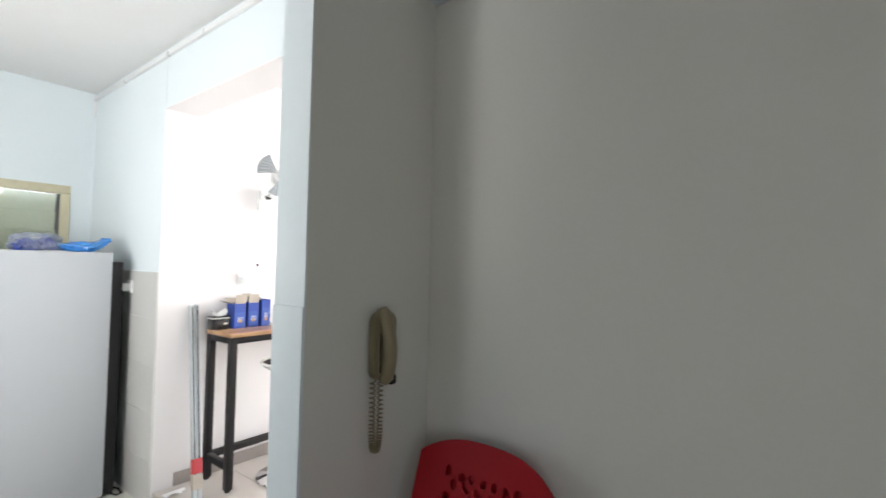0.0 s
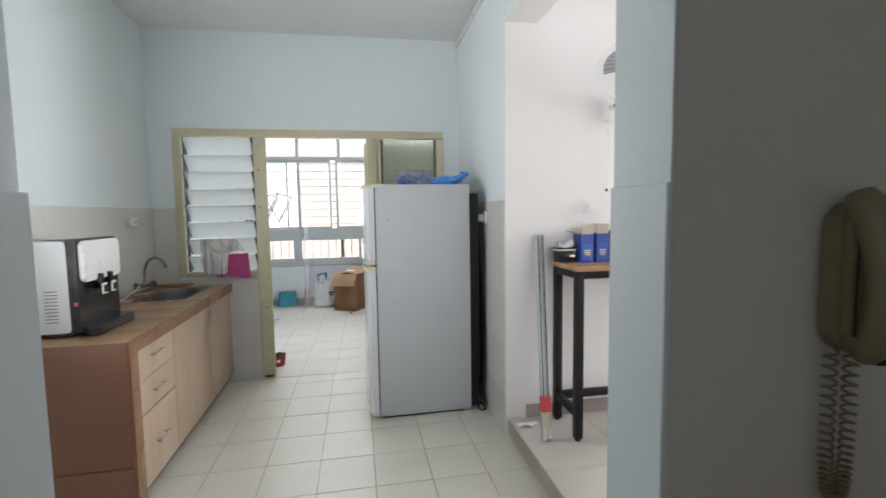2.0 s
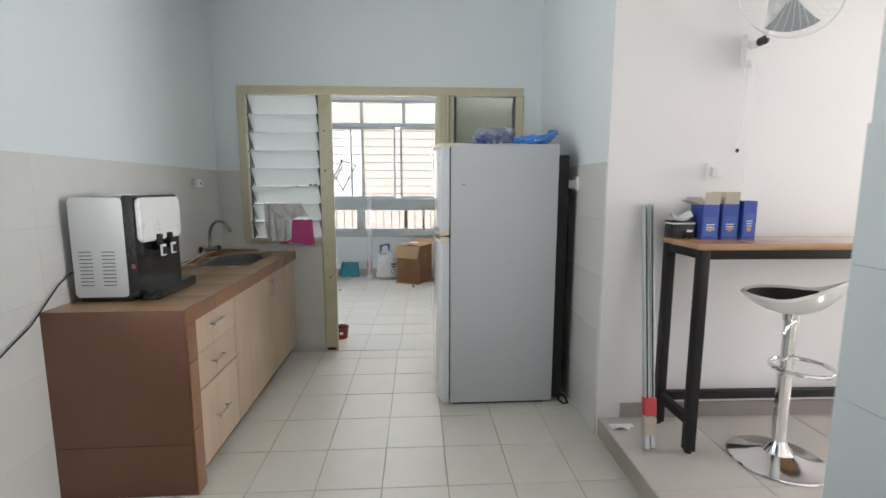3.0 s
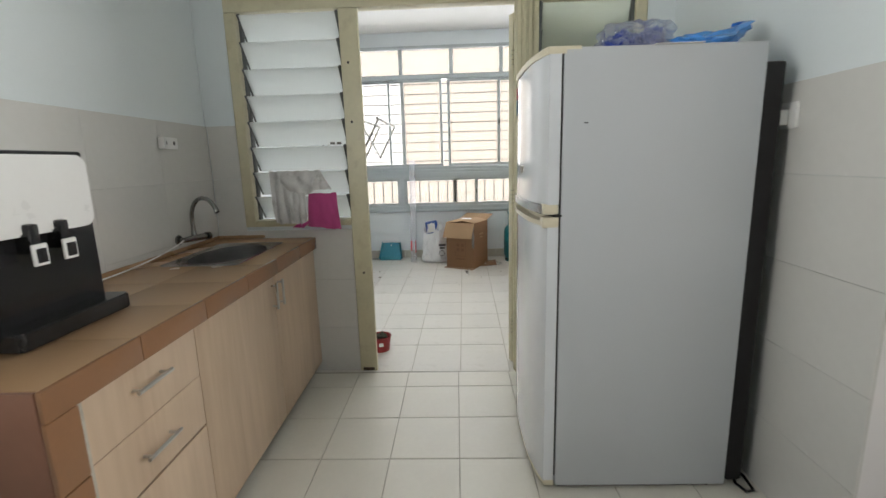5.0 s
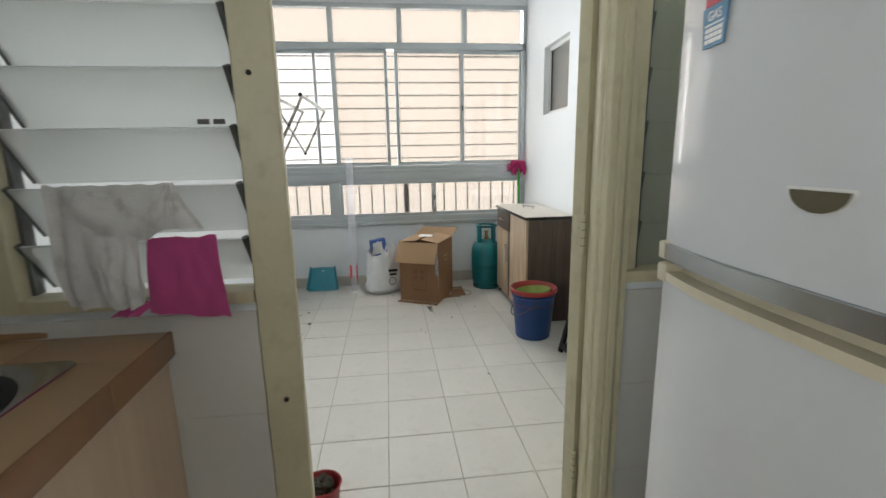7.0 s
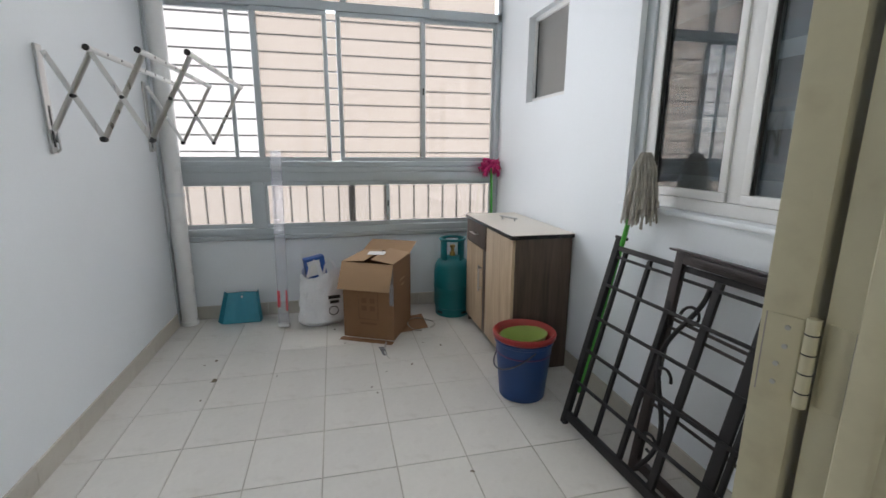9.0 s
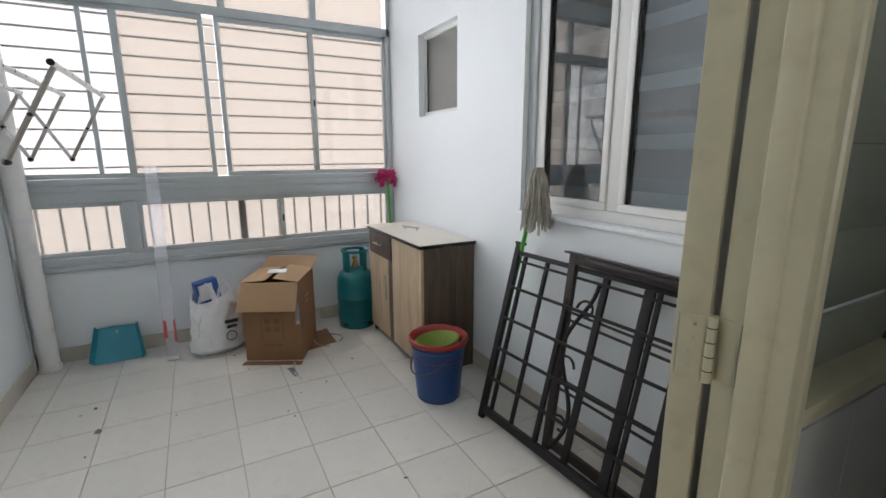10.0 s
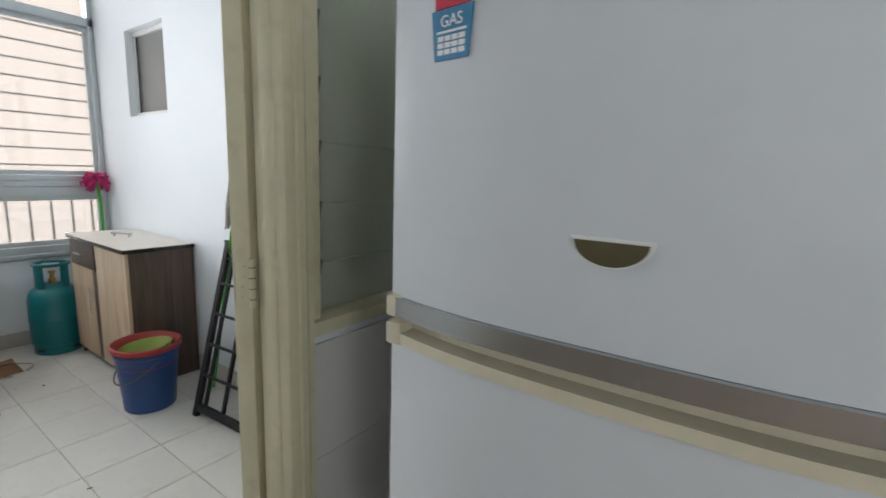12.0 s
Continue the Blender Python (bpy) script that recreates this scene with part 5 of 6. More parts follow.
w5 = tagged(thing("window_5", Matrix(), "white casement window with dark glass and zebra blinds", "window"), kind="structure")
x0, x1, z0, z1 = BW
yf = Y_YARD + 0.040
part("side_strip", span(x0, x0 + 0.06, yf - 0.012, yf + 0.05, z0, z1, 0.004), M_ALU, w5)
for a in ((x0 + 0.061, x1, z0, z0 + 0.05), (x0 + 0.061, x1, z1 - 0.05, z1), (x0 + 0.061, x0 + 0.10, z0 + 0.051, z1 - 0.051), (x1 - 0.05, x1, z0 + 0.051, z1 - 0.051), (-5.14, -5.075, z0 + 0.051, z1 - 0.051)):
    part("window_frame", span(a[0], a[1], yf, yf + 0.05, a[2], a[3], 0.005), M_ALU_W, w5)
for a, b in ((x0 + 0.10, -5.14), (-5.075, x1 - 0.05)):
    cs = part("casement", span(a + 0.001, b - 0.001, yf - 0.008, yf + 0.03, z0 + 0.051, z0 + 0.085, 0.004), M_ALU_W, w5)
    part("rail", span(a + 0.001, b - 0.001, yf - 0.008, yf + 0.03, z1 - 0.085, z1 - 0.051, 0.004), M_ALU_W, cs)
    for c in ((a + 0.001, a + 0.033), (b - 0.033, b - 0.001)):
        part("stile", span(c[0], c[1], yf - 0.008, yf + 0.03, z0 + 0.086, z1 - 0.086, 0.004), M_ALU_W, cs)
    part("gasket", span(a + 0.033, a + 0.038, yf - 0.004, yf + 0.012, z0 + 0.086, z1 - 0.086), M_RUBBER, cs)
    part("gasket", span(b - 0.038, b - 0.033, yf - 0.004, yf + 0.012, z0 + 0.086, z1 - 0.086), M_RUBBER, cs)
    part("pane", span(a + 0.03, b - 0.03, yf + 0.012, yf + 0.016, z0 + 0.083, z1 - 0.083), M_CLEAR, cs)
part("window_sill", span(x0 - 0.02, x1, Y_YARD - 0.020, yf + 0.02, z0 - 0.022, z0 - 0.001, 0.004), M_WALL_YARD, w5, "thin plastered sill")
M_Z1 = mat("zebra_band_pale", (0.62, 0.74, 0.80), 0.8, vary=0.08, scale=4, grain=200, bump=0.1)
M_Z2 = mat("zebra_band_teal", (0.09, 0.19, 0.26), 0.8, vary=0.1, scale=4, grain=200, bump=0.1)
M_Z4 = mat("zebra_band_slate", (0.045, 0.075, 0.10), 0.8, vary=0.1, scale=4, grain=200, bump=0.1)
M_Z3 = mat("zebra_band_dark", (0.022, 0.024, 0.028), 0.85, vary=0.1, scale=4, grain=200, bump=0.1)
zb = thing("zebra_blind", Matrix(), "dark and pale blue striped roller blind behind the window", "blind")
for k in range(22):
    za = z0 + 0.02 + k * 0.057
    if za < z1 - 0.02:
        part("band", span(x0 + 0.07, x1 - 0.01, yf + 0.090, yf + 0.094, za, za + 0.0565), (M_Z3, M_Z1, M_Z2, M_Z4)[k % 4], zb)
part("roller", span(x0 + 0.07, x1 - 0.01, yf + 0.085, yf + 0.13, z1 - 0.06, z1 - 0.005, 0.01), M_GREYP, zb)

# ---- downpipe and drying rack ----
pp = thing("downpipe", Matrix(), "white plastic downpipe in the yard corner", "pipe")
part("pipe", tube_bm([(-7.322, -1.315, 0.0), (-7.322, -1.315, YARD_CEIL)], 0.054, 28), M_WHITEP, pp)
part("collar", tube_bm([(-7.322, -1.315, 0.0), (-7.322, -1.315, 0.03)], 0.062, 28), M_WHITEP, pp)
for z in (0.95, 2.2):
    part("bracket", tube_bm([(-7.322, -1.315, z), (-7.322, -1.315, z + 0.025)], 0.0575, 28), M_GREYP, pp)
part("cable", tube_bm([(-7.28, -1.375, 0.02), (-7.27, -1.378, 1.2), (-7.275, -1.376, 2.6)], 0.006, 6), M_ALU, pp)
rk = thing("drying_rack", Matrix(), "grey metal accordion drying rack on the yard wall", "drying rack")
RX = (-6.09, -7.18)
ny = [Y_LEFT_YARD + 0.02, -1.187, -1.0, -0.812]
zt, zl = 1.667, 1.315
for i, x in enumerate(RX):
    pl = part("wall_plate", span(x - 0.022, x + 0.022, Y_LEFT_YARD, Y_LEFT_YARD + 0.012, 1.255, 1.690, 0.003), M_STEEL, rk)
    part("slot", span(x - 0.006, x + 0.006, Y_LEFT_YARD + 0.0121, Y_LEFT_YARD + 0.014, 1.28, 1.45), M_RUBBER, pl)
    part("slide_loop", tube_bm([(x, Y_LEFT_YARD + 0.018, 1.30), (x, Y_LEFT_YARD + 0.030, 1.35), (x, Y_LEFT_YARD + 0.030, 1.27), (x, Y_LEFT_YARD + 0.018, 1.26)], 0.005, 6), M_STEEL, pl)
    za = [(ny[0], zt), (ny[1], zl), (ny[2], zt), (ny[3] - 0.004, zl + 0.0)]
    zc = [(ny[0], zl + 0.03), (ny[1], zt), (ny[2], zl), (ny[3], zt)]
    for j, line in enumerate((za[:3], zc)):
        off = 0.007 if j else -0.007
        for (ya, z_a), (yb, z_b) in zip(line, line[1:]):
            part("arm", tube_bm([(x + off, ya, z_a), (x + off, yb, z_b)], 0.0125, 8, flat=0.35), M_STEEL, rk)
    for k in range(3):
        part("rivet", tube_bm([(x - 0.016, (ny[k] + ny[k + 1]) / 2, (zt + zl) / 2), (x + 0.018, (ny[k] + ny[k + 1]) / 2, (zt + zl) / 2)], 0.008, 10), M_RUBBER, rk)
    for k in (1, 2):
        part("foot_cap", tube_bm([(x - 0.014, ny[k], zl), (x + 0.016, ny[k], zl)], 0.012, 10), M_RUBBER, rk)
for k in (1, 2, 3):
    r = part("rod", tube_bm([(RX[0] + 0.04, ny[k], zt + 0.012), (RX[1] - 0.04, ny[k], zt + 0.012)], 0.0125, 16), M_ALU_W, rk)
    part("end_cap", tube_bm([(RX[0] + 0.0405, ny[k], zt + 0.012), (RX[0] + 0.046, ny[k], zt + 0.012)], 0.0132, 16), M_RUBBER, r)
    for j in range(7):
        x = RX[0] - 0.12 - j * 0.14
        part("peg_hole", tube_bm([(x, ny[k] + 0.0118, zt + 0.012), (x, ny[k] + 0.0131, zt + 0.012)], 0.006, 8), M_RUBBER, r)

# ---- things on the yard floor ----
M_TEAL = mat("teal_plastic", (0.03, 0.25, 0.34), 0.35, vary=0.08, scale=10, grain=60, bump=0.03)
dp = thing("dustpan", pose(-7.205, -0.945, 0.0, 0, 0, -90), "blue plastic dustpan leaning against the low wall", "dustpan")


def pan_fn(u, v):
    w = 0.155 - 0.035 * v
    side = abs(2 * u - 1)
    lip = 0.03 * max(0, side - 0.86) / 0.14
    return ((2 * u - 1) * w, -0.04 - 0.11 * v + lip * 0.8, 0.004 + 0.20 * v + lip)


part("pan", sheet_bm(28, 12, pan_fn, 0.003), M_TEAL, dp)
part("rear_lip", tube_bm([(-0.12, -0.15, 0.205), (0, -0.155, 0.210), (0.12, -0.15, 0.205)], 0.006, 8), M_TEAL, dp)
part("grip_hole", tube_bm([(0, -0.128, 0.182), (0, -0.122, 0.186)], 0.008, 10), M_WHITEP, dp)
tu = thing("clear_sleeve", pose(-7.11, -0.63, 0.002, 0, -9.5, 0), "tall clear plastic sleeve with red labels leaning on the window", "plastic sleeve")
for y in (-0.036, 0.034):
    part("wall", span(-0.02, 0.02, y, y + 0.002, 0, 1.28), M_ACRYL, tu)
for x in (-0.02, 0.018):
    part("wall", span(x, x + 0.002, -0.036, 0.036, 0, 1.28), M_ACRYL, tu)
part("end_cap", span(-0.022, 0.022, -0.038, 0.038, 0.0, 0.028, 0.003), M_ALU_W, tu)
M_REDL = mat("red_label", (0.60, 0.06, 0.08), 0.5, vary=0.15, scale=30)
part("red_label", span(0.0202, 0.021, -0.036, -0.016, 0.15, 0.27), M_REDL, tu)
part("red_label", span(0.0202, 0.021, 0.022, 0.034, 0.12, 0.27), M_REDL, tu)

M_SHOP = mat("thin_white_plastic", (0.80, 0.81, 0.84), 0.3, vary=0.06, scale=10, grain=50, bump=0.4)
sb = thing("shopping_bag", pose(-7.13, -0.345, 0.001, 0, 0, 12), "white plastic shopping bag holding a blue box", "shopping bag")


def bag_fn(u, v):
    a = u * math.tau
    r = 1 - 0.22 * v + 0.16 * noise.noise((math.cos(a) * 2.2, math.sin(a) * 2.2, v * 3)) + 0.09 * noise.noise((math.cos(a) * 7, math.sin(a) * 7, v * 8))
    x, y = 0.098 * math.cos(a) * r, 0.180 * math.sin(a) * r
    return (x * min(1, 0.6 + v * 4), y * min(1, 0.75 + v * 3), 0.40 * v + 0.03 * math.sin(a * 2) * v)


part("bag", sheet_bm(64, 30, bag_fn, 0.0012), M_SHOP, sb)
part("bottom", sheet_bm(40, 4, lambda u, v: (0.06 * math.cos(u * math.tau) * v, 0.115 * math.sin(u * math.tau) * v, 0.003), 0.001), M_SHOP, sb)
for y in (-0.06, 0.05):
    part("bag_handle", tube_bm([(0.06, y - 0.05, 0.38), (0.055, y - 0.03, 0.46), (0.045, y, 0.50), (0.04, y + 0.03, 0.46), (0.05, y + 0.05, 0.37)], [0.02, 0.014, 0.010, 0.013, 0.02], 8, flat=0.3), M_SHOP, sb)
for k, w in enumerate((0.085, 0.075)):
    part("print_line", span(0.104, 0.1055, 0.02 + 0.01 * k, 0.02 + w, 0.215 - k * 0.035, 0.240 - k * 0.038), M_RUBBER, sb, "dark printed lettering bar")
part("print_ring", tube_bm([(0.108, 0.055 + 0.033 * math.cos(a), 0.125 + 0.033 * math.sin(a)) for a in [k * math.tau / 24 for k in range(24)]], 0.003, 5, closed=True), M_RUBBER, sb)
inb = thing("small_carton", pose(-7.15, -0.335, 0.02, 8, 0, 20), "blue and white carton standing in the shopping bag", "carton")
part("carton", span(-0.035, 0.035, -0.07, 0.07, 0, 0.50, 0.002), mat("blue_carton", (0.03, 0.10, 0.36), 0.4, vary=0.1), inb)
part("white_field", span(0.0352, 0.036, -0.06, 0.03, 0.37, 0.48), M_WHITEP, inb)

M_KRAFT = mat("kraft_cardboard", (0.25, 0.135, 0.068), 0.85, vary=0.07, scale=6, grain=140, bump=0.12, spots=0.08, spot_color=(0.16, 0.08, 0.04))
M_KRAFT_IN = mat("kraft_inside", (0.42, 0.27, 0.155), 0.85, vary=0.06, scale=6, grain=140, bump=0.1)
M_KPRINT = mat("kraft_print", (0.20, 0.10, 0.05), 0.85, vary=0.1)
bx = thing("cardboard_box", pose(-6.94, 0.048, 0, 0, 0, 63.4), "open brown cardboard box with folded-out flaps", "cardboard box")
W2, D2, HB, e = 0.184, 0.19, 0.535, 0.005
for nm, b in (("side", span(-W2, W2, -D2, -D2 + e, 0.004, HB)), ("side", span(-W2, W2, D2 - e, D2, 0.004, HB)), ("side", span(-W2, -W2 + e, -D2 + e, D2 - e, 0.004, HB)),
              ("side", span(W2 - e, W2, -D2 + e, D2 - e, 0.004, HB)), ("bottom", span(-W2, W2, -D2, D2, 0, 0.0035))):
    part(nm, b, M_KRAFT, bx)
part("flap", span(-W2, W2, 0, 0.19, -0.004, 0, 0.001), M_KRAFT_IN, bx, "front flap hanging outwards", pose(0, -D2, HB + 0.002, 0, 0, 180) @ pose(0, 0, 0, -62, 0, 0))
part("flap", span(-W2, W2, 0, 0.185, -0.004, 0, 0.001), M_KRAFT_IN, bx, "", pose(0, D2, HB + 0.004, 0, 0, 180) @ pose(0, 0, 0, 165, 0, 0))
part("flap", span(-D2, D2, 0, 0.16, -0.004, 0, 0.001), M_KRAFT_IN, bx, "", pose(W2, 0, HB + 0.001, 0, 0, -90) @ pose(0, 0, 0, 171, 0, 0))
part("flap", span(-D2, D2, 0, 0.16, -0.004, 0, 0.001), M_KRAFT_IN, bx, "", pose(-W2, 0, HB + 0.001, 0, 0, 90) @ pose(0, 0, 0, 176, 0, 0))
part("shipping_label", span(-0.06, 0.06, -0.03, 0.05, HB + 0.034, HB + 0.0355), M_WHITEP, bx, "white shipping label", pose(0, 0.01, 0, 4, 0, 8))
part("tape", span(0.155, 0.185, -D2 - 0.0012, -D2 - 0.0004, 0.25, HB), M_FILM, bx)
part("printed_frame", tube_bm([(-0.07, -D2 - 0.001, 0.33), (0.07, -D2 - 0.001, 0.33), (0.07, -D2 - 0.001, 0.14), (-0.07, -D2 - 0.001, 0.14)], 0.004, 4, closed=True, flat=0.4), M_KPRINT, bx)
for dx in (-0.03, 0.03):
    for dz in (0.0, 0.055):
        part("printed_symbol", span(dx - 0.018, dx + 0.018, -D2 - 0.0014, -D2 - 0.0004, 0.20 + dz, 0.235 + dz), M_KPRINT, bx)
part("printed_bar", span(-0.06, 0.06, -D2 - 0.0014, -D2 - 0.0004, 0.10, 0.115), M_KPRINT, bx)
for k, (w, z) in enumerate(((0.10, 0.40), (0.06, 0.36))):
    part("printed_bar", span(W2 + 0.0004, W2 + 0.0014, -w / 2, w / 2, z - 0.012, z), M_KRAFT_IN, bx)
b = sheet_bm(10, 10, lambda u, v: (-6.80 - 0.28 * u - 0.06 * v, 0.14 + 0.26 * v, 0.004 + 0.006 * noise.noise((u * 3, v * 3, 1)) + 0.006 * u * v), 0.003)
solid("cardboard_piece", b, M_KRAFT, "torn cardboard piece lying beside the box", "cardboard")
b = sheet_bm(16, 8, lambda u, v: (-6.835 + 0.17 * u + 0.05 * v + 0.012 * noise.noise((u * 9, 0, 2)), -0.215 + 0.34 * u - 0.022 * v, 0.003 + 0.004 * noise.noise((u * 4, v * 4, 5)) ** 2), 0.002)
solid("cardboard_strip", b, M_KRAFT, "ragged cardboard strip on the floor under the box", "cardboard")
M_STRAP = mat("grey_strap", (0.45, 0.44, 0.40), 0.5, vary=0.1)
lp = [(-6.93 + 0.12 * math.cos(a), 0.36 + 0.10 * math.sin(a), 0.012 + 0.008 * math.sin(a * 2)) for a in [0.5 + k * 5.6 / 26 for k in range(27)]]
solid("strap_loop", tube_bm(lp, 0.006, 6, flat=0.3), M_STRAP, "curled grey packing strap on the floor", "strap")
solid("packing_strap", tube_bm([(-6.66, 0.07, 0.007), (-6.58, 0.05, 0.006), (-6.50, 0.045, 0.004), (-6.42, 0.06, 0.005)], 0.007, 6, flat=0.4), M_STRAP, "short grey packing strap on the tiles", "strap")
solid("tape_scrap", sheet_bm(6, 3, lambda u, v: (-6.60 + 0.13 * u, 0.01 + 0.03 * v + 0.02 * u, 0.005 + 0.01 * math.sin(u * 4) * v), 0.001), M_FILM, "crumpled clear tape scrap on the tiles", "tape")

# gas cylinder
M_GAS = mat("teal_green_enamel", (0.002, 0.135, 0.155), 0.36, vary=0.1, scale=7, grain=90, bump=0.05, spots=0.12, spot_color=(0.01, 0.06, 0.05))
g = thing("gas_cylinder", pose(-7.155, 0.655, 0), "teal green steel gas cylinder with a guard ring", "gas cylinder")
part("body", lathe_bm([(0, 0.045), (0.11, 0.045), (0.138, 0.065), (0.145, 0.095), (0.145, 0.225), (0.1475, 0.23), (0.1475, 0.24), (0.145, 0.245), (0.145, 0.355), (0.138, 0.40), (0.118, 0.435), (0.075, 0.462), (0.04, 0.470), (0, 0.472)], 48), M_GAS, g)
ft = part("foot_ring", lathe_bm([(0.118, 0.0), (0.132, 0.0), (0.134, 0.012), (0.132, 0.075), (0.124, 0.075), (0.122, 0.012), (0.118, 0.0)], 48), M_GAS, g)
for a in (30, 120, 210, 300):
    part("slot", box_bm((0.05, 0.008, 0.018), (0, -0.1315, 0.032), 0.003), M_RUBBER, ft, "", pose(0, 0, 0, 0, 0, a))
gd = part("guard_ring", tube_bm([(0.095 * math.cos(k * math.tau / 36), 0.095 * math.sin(k * math.tau / 36), 0.605) for k in range(36)], 0.011, 10, closed=True), M_GAS, g)
for a in (35, 125, 215, 305):
    part("guard_post", span(0.088, 0.100, -0.022, 0.022, 0.43, 0.603, 0.004), M_GAS, gd, "", pose(0, 0, 0, 0, 0, a))
part("shield", sheet_bm(14, 4, lambda u, v: (0.094 * math.cos(-2.2 + u * 1.3), 0.094 * math.sin(-2.2 + u * 1.3), 0.45 + 0.15 * v), 0.004), M_GAS, gd)
part("valve", lathe_bm([(0, 0.46), (0.022, 0.46), (0.022, 0.50), (0.014, 0.505), (0.014, 0.535), (0.02, 0.54), (0.02, 0.555), (0, 0.558)], 18), mat("brass", (0.45, 0.30, 0.10), 0.35, metal=0.9), g, "brass valve")

# low cabinet
M_WLIGHT = wood("light_ash_laminate", (0.33, 0.235, 0.15), (0.52, 0.40, 0.27), "Z", 0.5, 8)
M_WDARK = wood("dark_walnut_laminate", (0.045, 0.030, 0.024), (0.115, 0.078, 0.058), "Z", 0.5, 8)
M_LTOP = mat("cream_laminate", (0.70, 0.65, 0.58), 0.35, vary=0.04, scale=6, grain=90)
cx0, cx1, cy0, cy1, cz = -6.985, -6.095, 0.722, 1.088, 0.822
kc = thing("low_cabinet", Matrix(), "low two-tone wood cabinet with a cream top", "cabinet")
part("side_panel", span(cx1 - 0.018, cx1, cy0 + 0.020, cy1, 0.0, cz - 0.026, 0.001), M_WDARK, kc, "dark walnut side panel")
part("side_panel", span(cx0, cx0 + 0.018, cy0 + 0.020, cy1, 0.0, cz - 0.026, 0.001), M_WDARK, kc, "dark walnut side panel")
part("back_panel", span(cx0 + 0.019, cx1 - 0.019, cy1 - 0.012, cy1 - 0.002, 0.05, cz - 0.026), M_WDARK, kc)
part("floor_panel", span(cx0 + 0.019, cx1 - 0.019, cy0 + 0.03, cy1 - 0.013, 0.055, 0.073), M_WDARK, kc)
part("kick", span(cx0 + 0.019, cx1 - 0.019, cy0 + 0.05, cy0 + 0.068, 0, 0.054), M_WDARK, kc)
part("top", span(cx0 - 0.012, cx1 + 0.012, cy0 - 0.012, cy1 + 0.006, cz - 0.004, cz, 0.001), M_LTOP, kc, "cream laminate top")
part("top_edge", span(cx0 - 0.012, cx1 + 0.012, cy0 - 0.012, cy1 + 0.006, cz - 0.025, cz - 0.0045, 0.001), M_BLACKP, kc, "black edge band")
xm = cx0 + 0.42
d = part("drawer", span(cx0 + 0.003, xm - 0.004, cy0, cy0 + 0.018, 0.632, cz - 0.030, 0.001), M_WDARK, kc, "dark walnut drawer front")
bar_handle(d, (cx0 + 0.16, cy0, 0.715), (cx0 + 0.26, cy0, 0.715), (0, -0.022, 0))
d = part("door", span(cx0 + 0.003, xm - 0.045, cy0, cy0 + 0.018, 0.060, 0.627, 0.001), M_WLIGHT, kc, "light ash door")
part("divider", span(xm - 0.041, xm + 0.020, cy0 + 0.002, cy0 + 0.018, 0.060, 0.627, 0.001), M_WDARK, kc)
bar_handle(d, (xm - 0.062, cy0, 0.36), (xm - 0.062, cy0, 0.50), (0, -0.022, 0))
part("door", span(xm + 0.024, cx1 - 0.001, cy0, cy0 + 0.018, 0.060, cz - 0.030, 0.001), M_WLIGHT, kc, "light ash door")
ph2 = thing("loose_handle", pose(-6.62, 0.90, cz + 0.0005, 0, 0, 25), "loose steel pull handle lying on the cabinet", "handle")
part("bar", tube_bm([(-0.075, 0, 0.02), (0.075, 0, 0.02)], 0.006, 10), M_STEEL, ph2)
for x in (-0.055, 0.055):
    part("foot", tube_bm([(x, 0, 0.0), (x, 0, 0.02)], 0.005, 8), M_STEEL, ph2)

# nested buckets
bk = thing("blue_bucket", pose(-5.865, 0.712, 0), "dark blue plastic pail with hanging wire handle", "bucket")
M_BUCK = mat("navy_plastic", (0.010, 0.045, 0.165), 0.35, vary=0.08, scale=9, grain=70, bump=0.03, spots=0.1, spot_color=(0.03, 0.06, 0.14))
part("pail", lathe_bm([(0, 0.006), (0.112, 0.006), (0.116, 0.0), (0.120, 0.004), (0.147, 0.300), (0.153, 0.304), (0.155, 0.315), (0.150, 0.322), (0.144, 0.318), (0.142, 0.30), (0.114, 0.012), (0, 0.012)], 48), M_BUCK, bk)
hd = [(-0.152 * math.cos(a), -0.152 * math.sin(a) * 0.75 - 0.04 * math.sin(a), 0.295 - 0.125 * math.sin(a)) for a in [math.pi * k / 22 for k in range(23)]]
part("wire_handle", tube_bm(hd, 0.004, 8), mat("handle_wire", (0.10, 0.10, 0.12), 0.4, metal=0.5), bk)
part("band", lathe_bm([(0.1432, 0.245), (0.1452, 0.247), (0.1462, 0.253), (0.1442, 0.254)], 40), mat("purple_plastic", (0.10, 0.03, 0.12), 0.4), bk, "purple plastic strap")
rb = thing("red_bucket", pose(-5.865, 0.712, 0.055), "red plastic bucket nested in the blue pail", "bucket")
M_REDB = mat("brick_red_plastic", (0.30, 0.022, 0.02), 0.35, vary=0.08, scale=9, grain=70, bump=0.03)
part("pail", lathe_bm([(0, 0.006), (0.105, 0.0), (0.108, 0.003), (0.1375, 0.27), (0.156, 0.272), (0.164, 0.278), (0.165, 0.300), (0.158, 0.306), (0.150, 0.300), (0.136, 0.28), (0.108, 0.012), (0, 0.012)], 48), M_REDB, rb)
gb = thing("green_basin", pose(-5.862, 0.715, 0.245, 4, -5, 0), "small lime green basin inside the red bucket", "basin")
part("basin", lathe_bm([(0, 0.0), (0.085, 0.0), (0.092, 0.004), (0.122, 0.088), (0.126, 0.092), (0.121, 0.096), (0.116, 0.088), (0.086, 0.008), (0, 0.008)], 40), mat("lime_plastic", (0.24, 0.32, 0.06), 0.4, vary=0.06), gb)

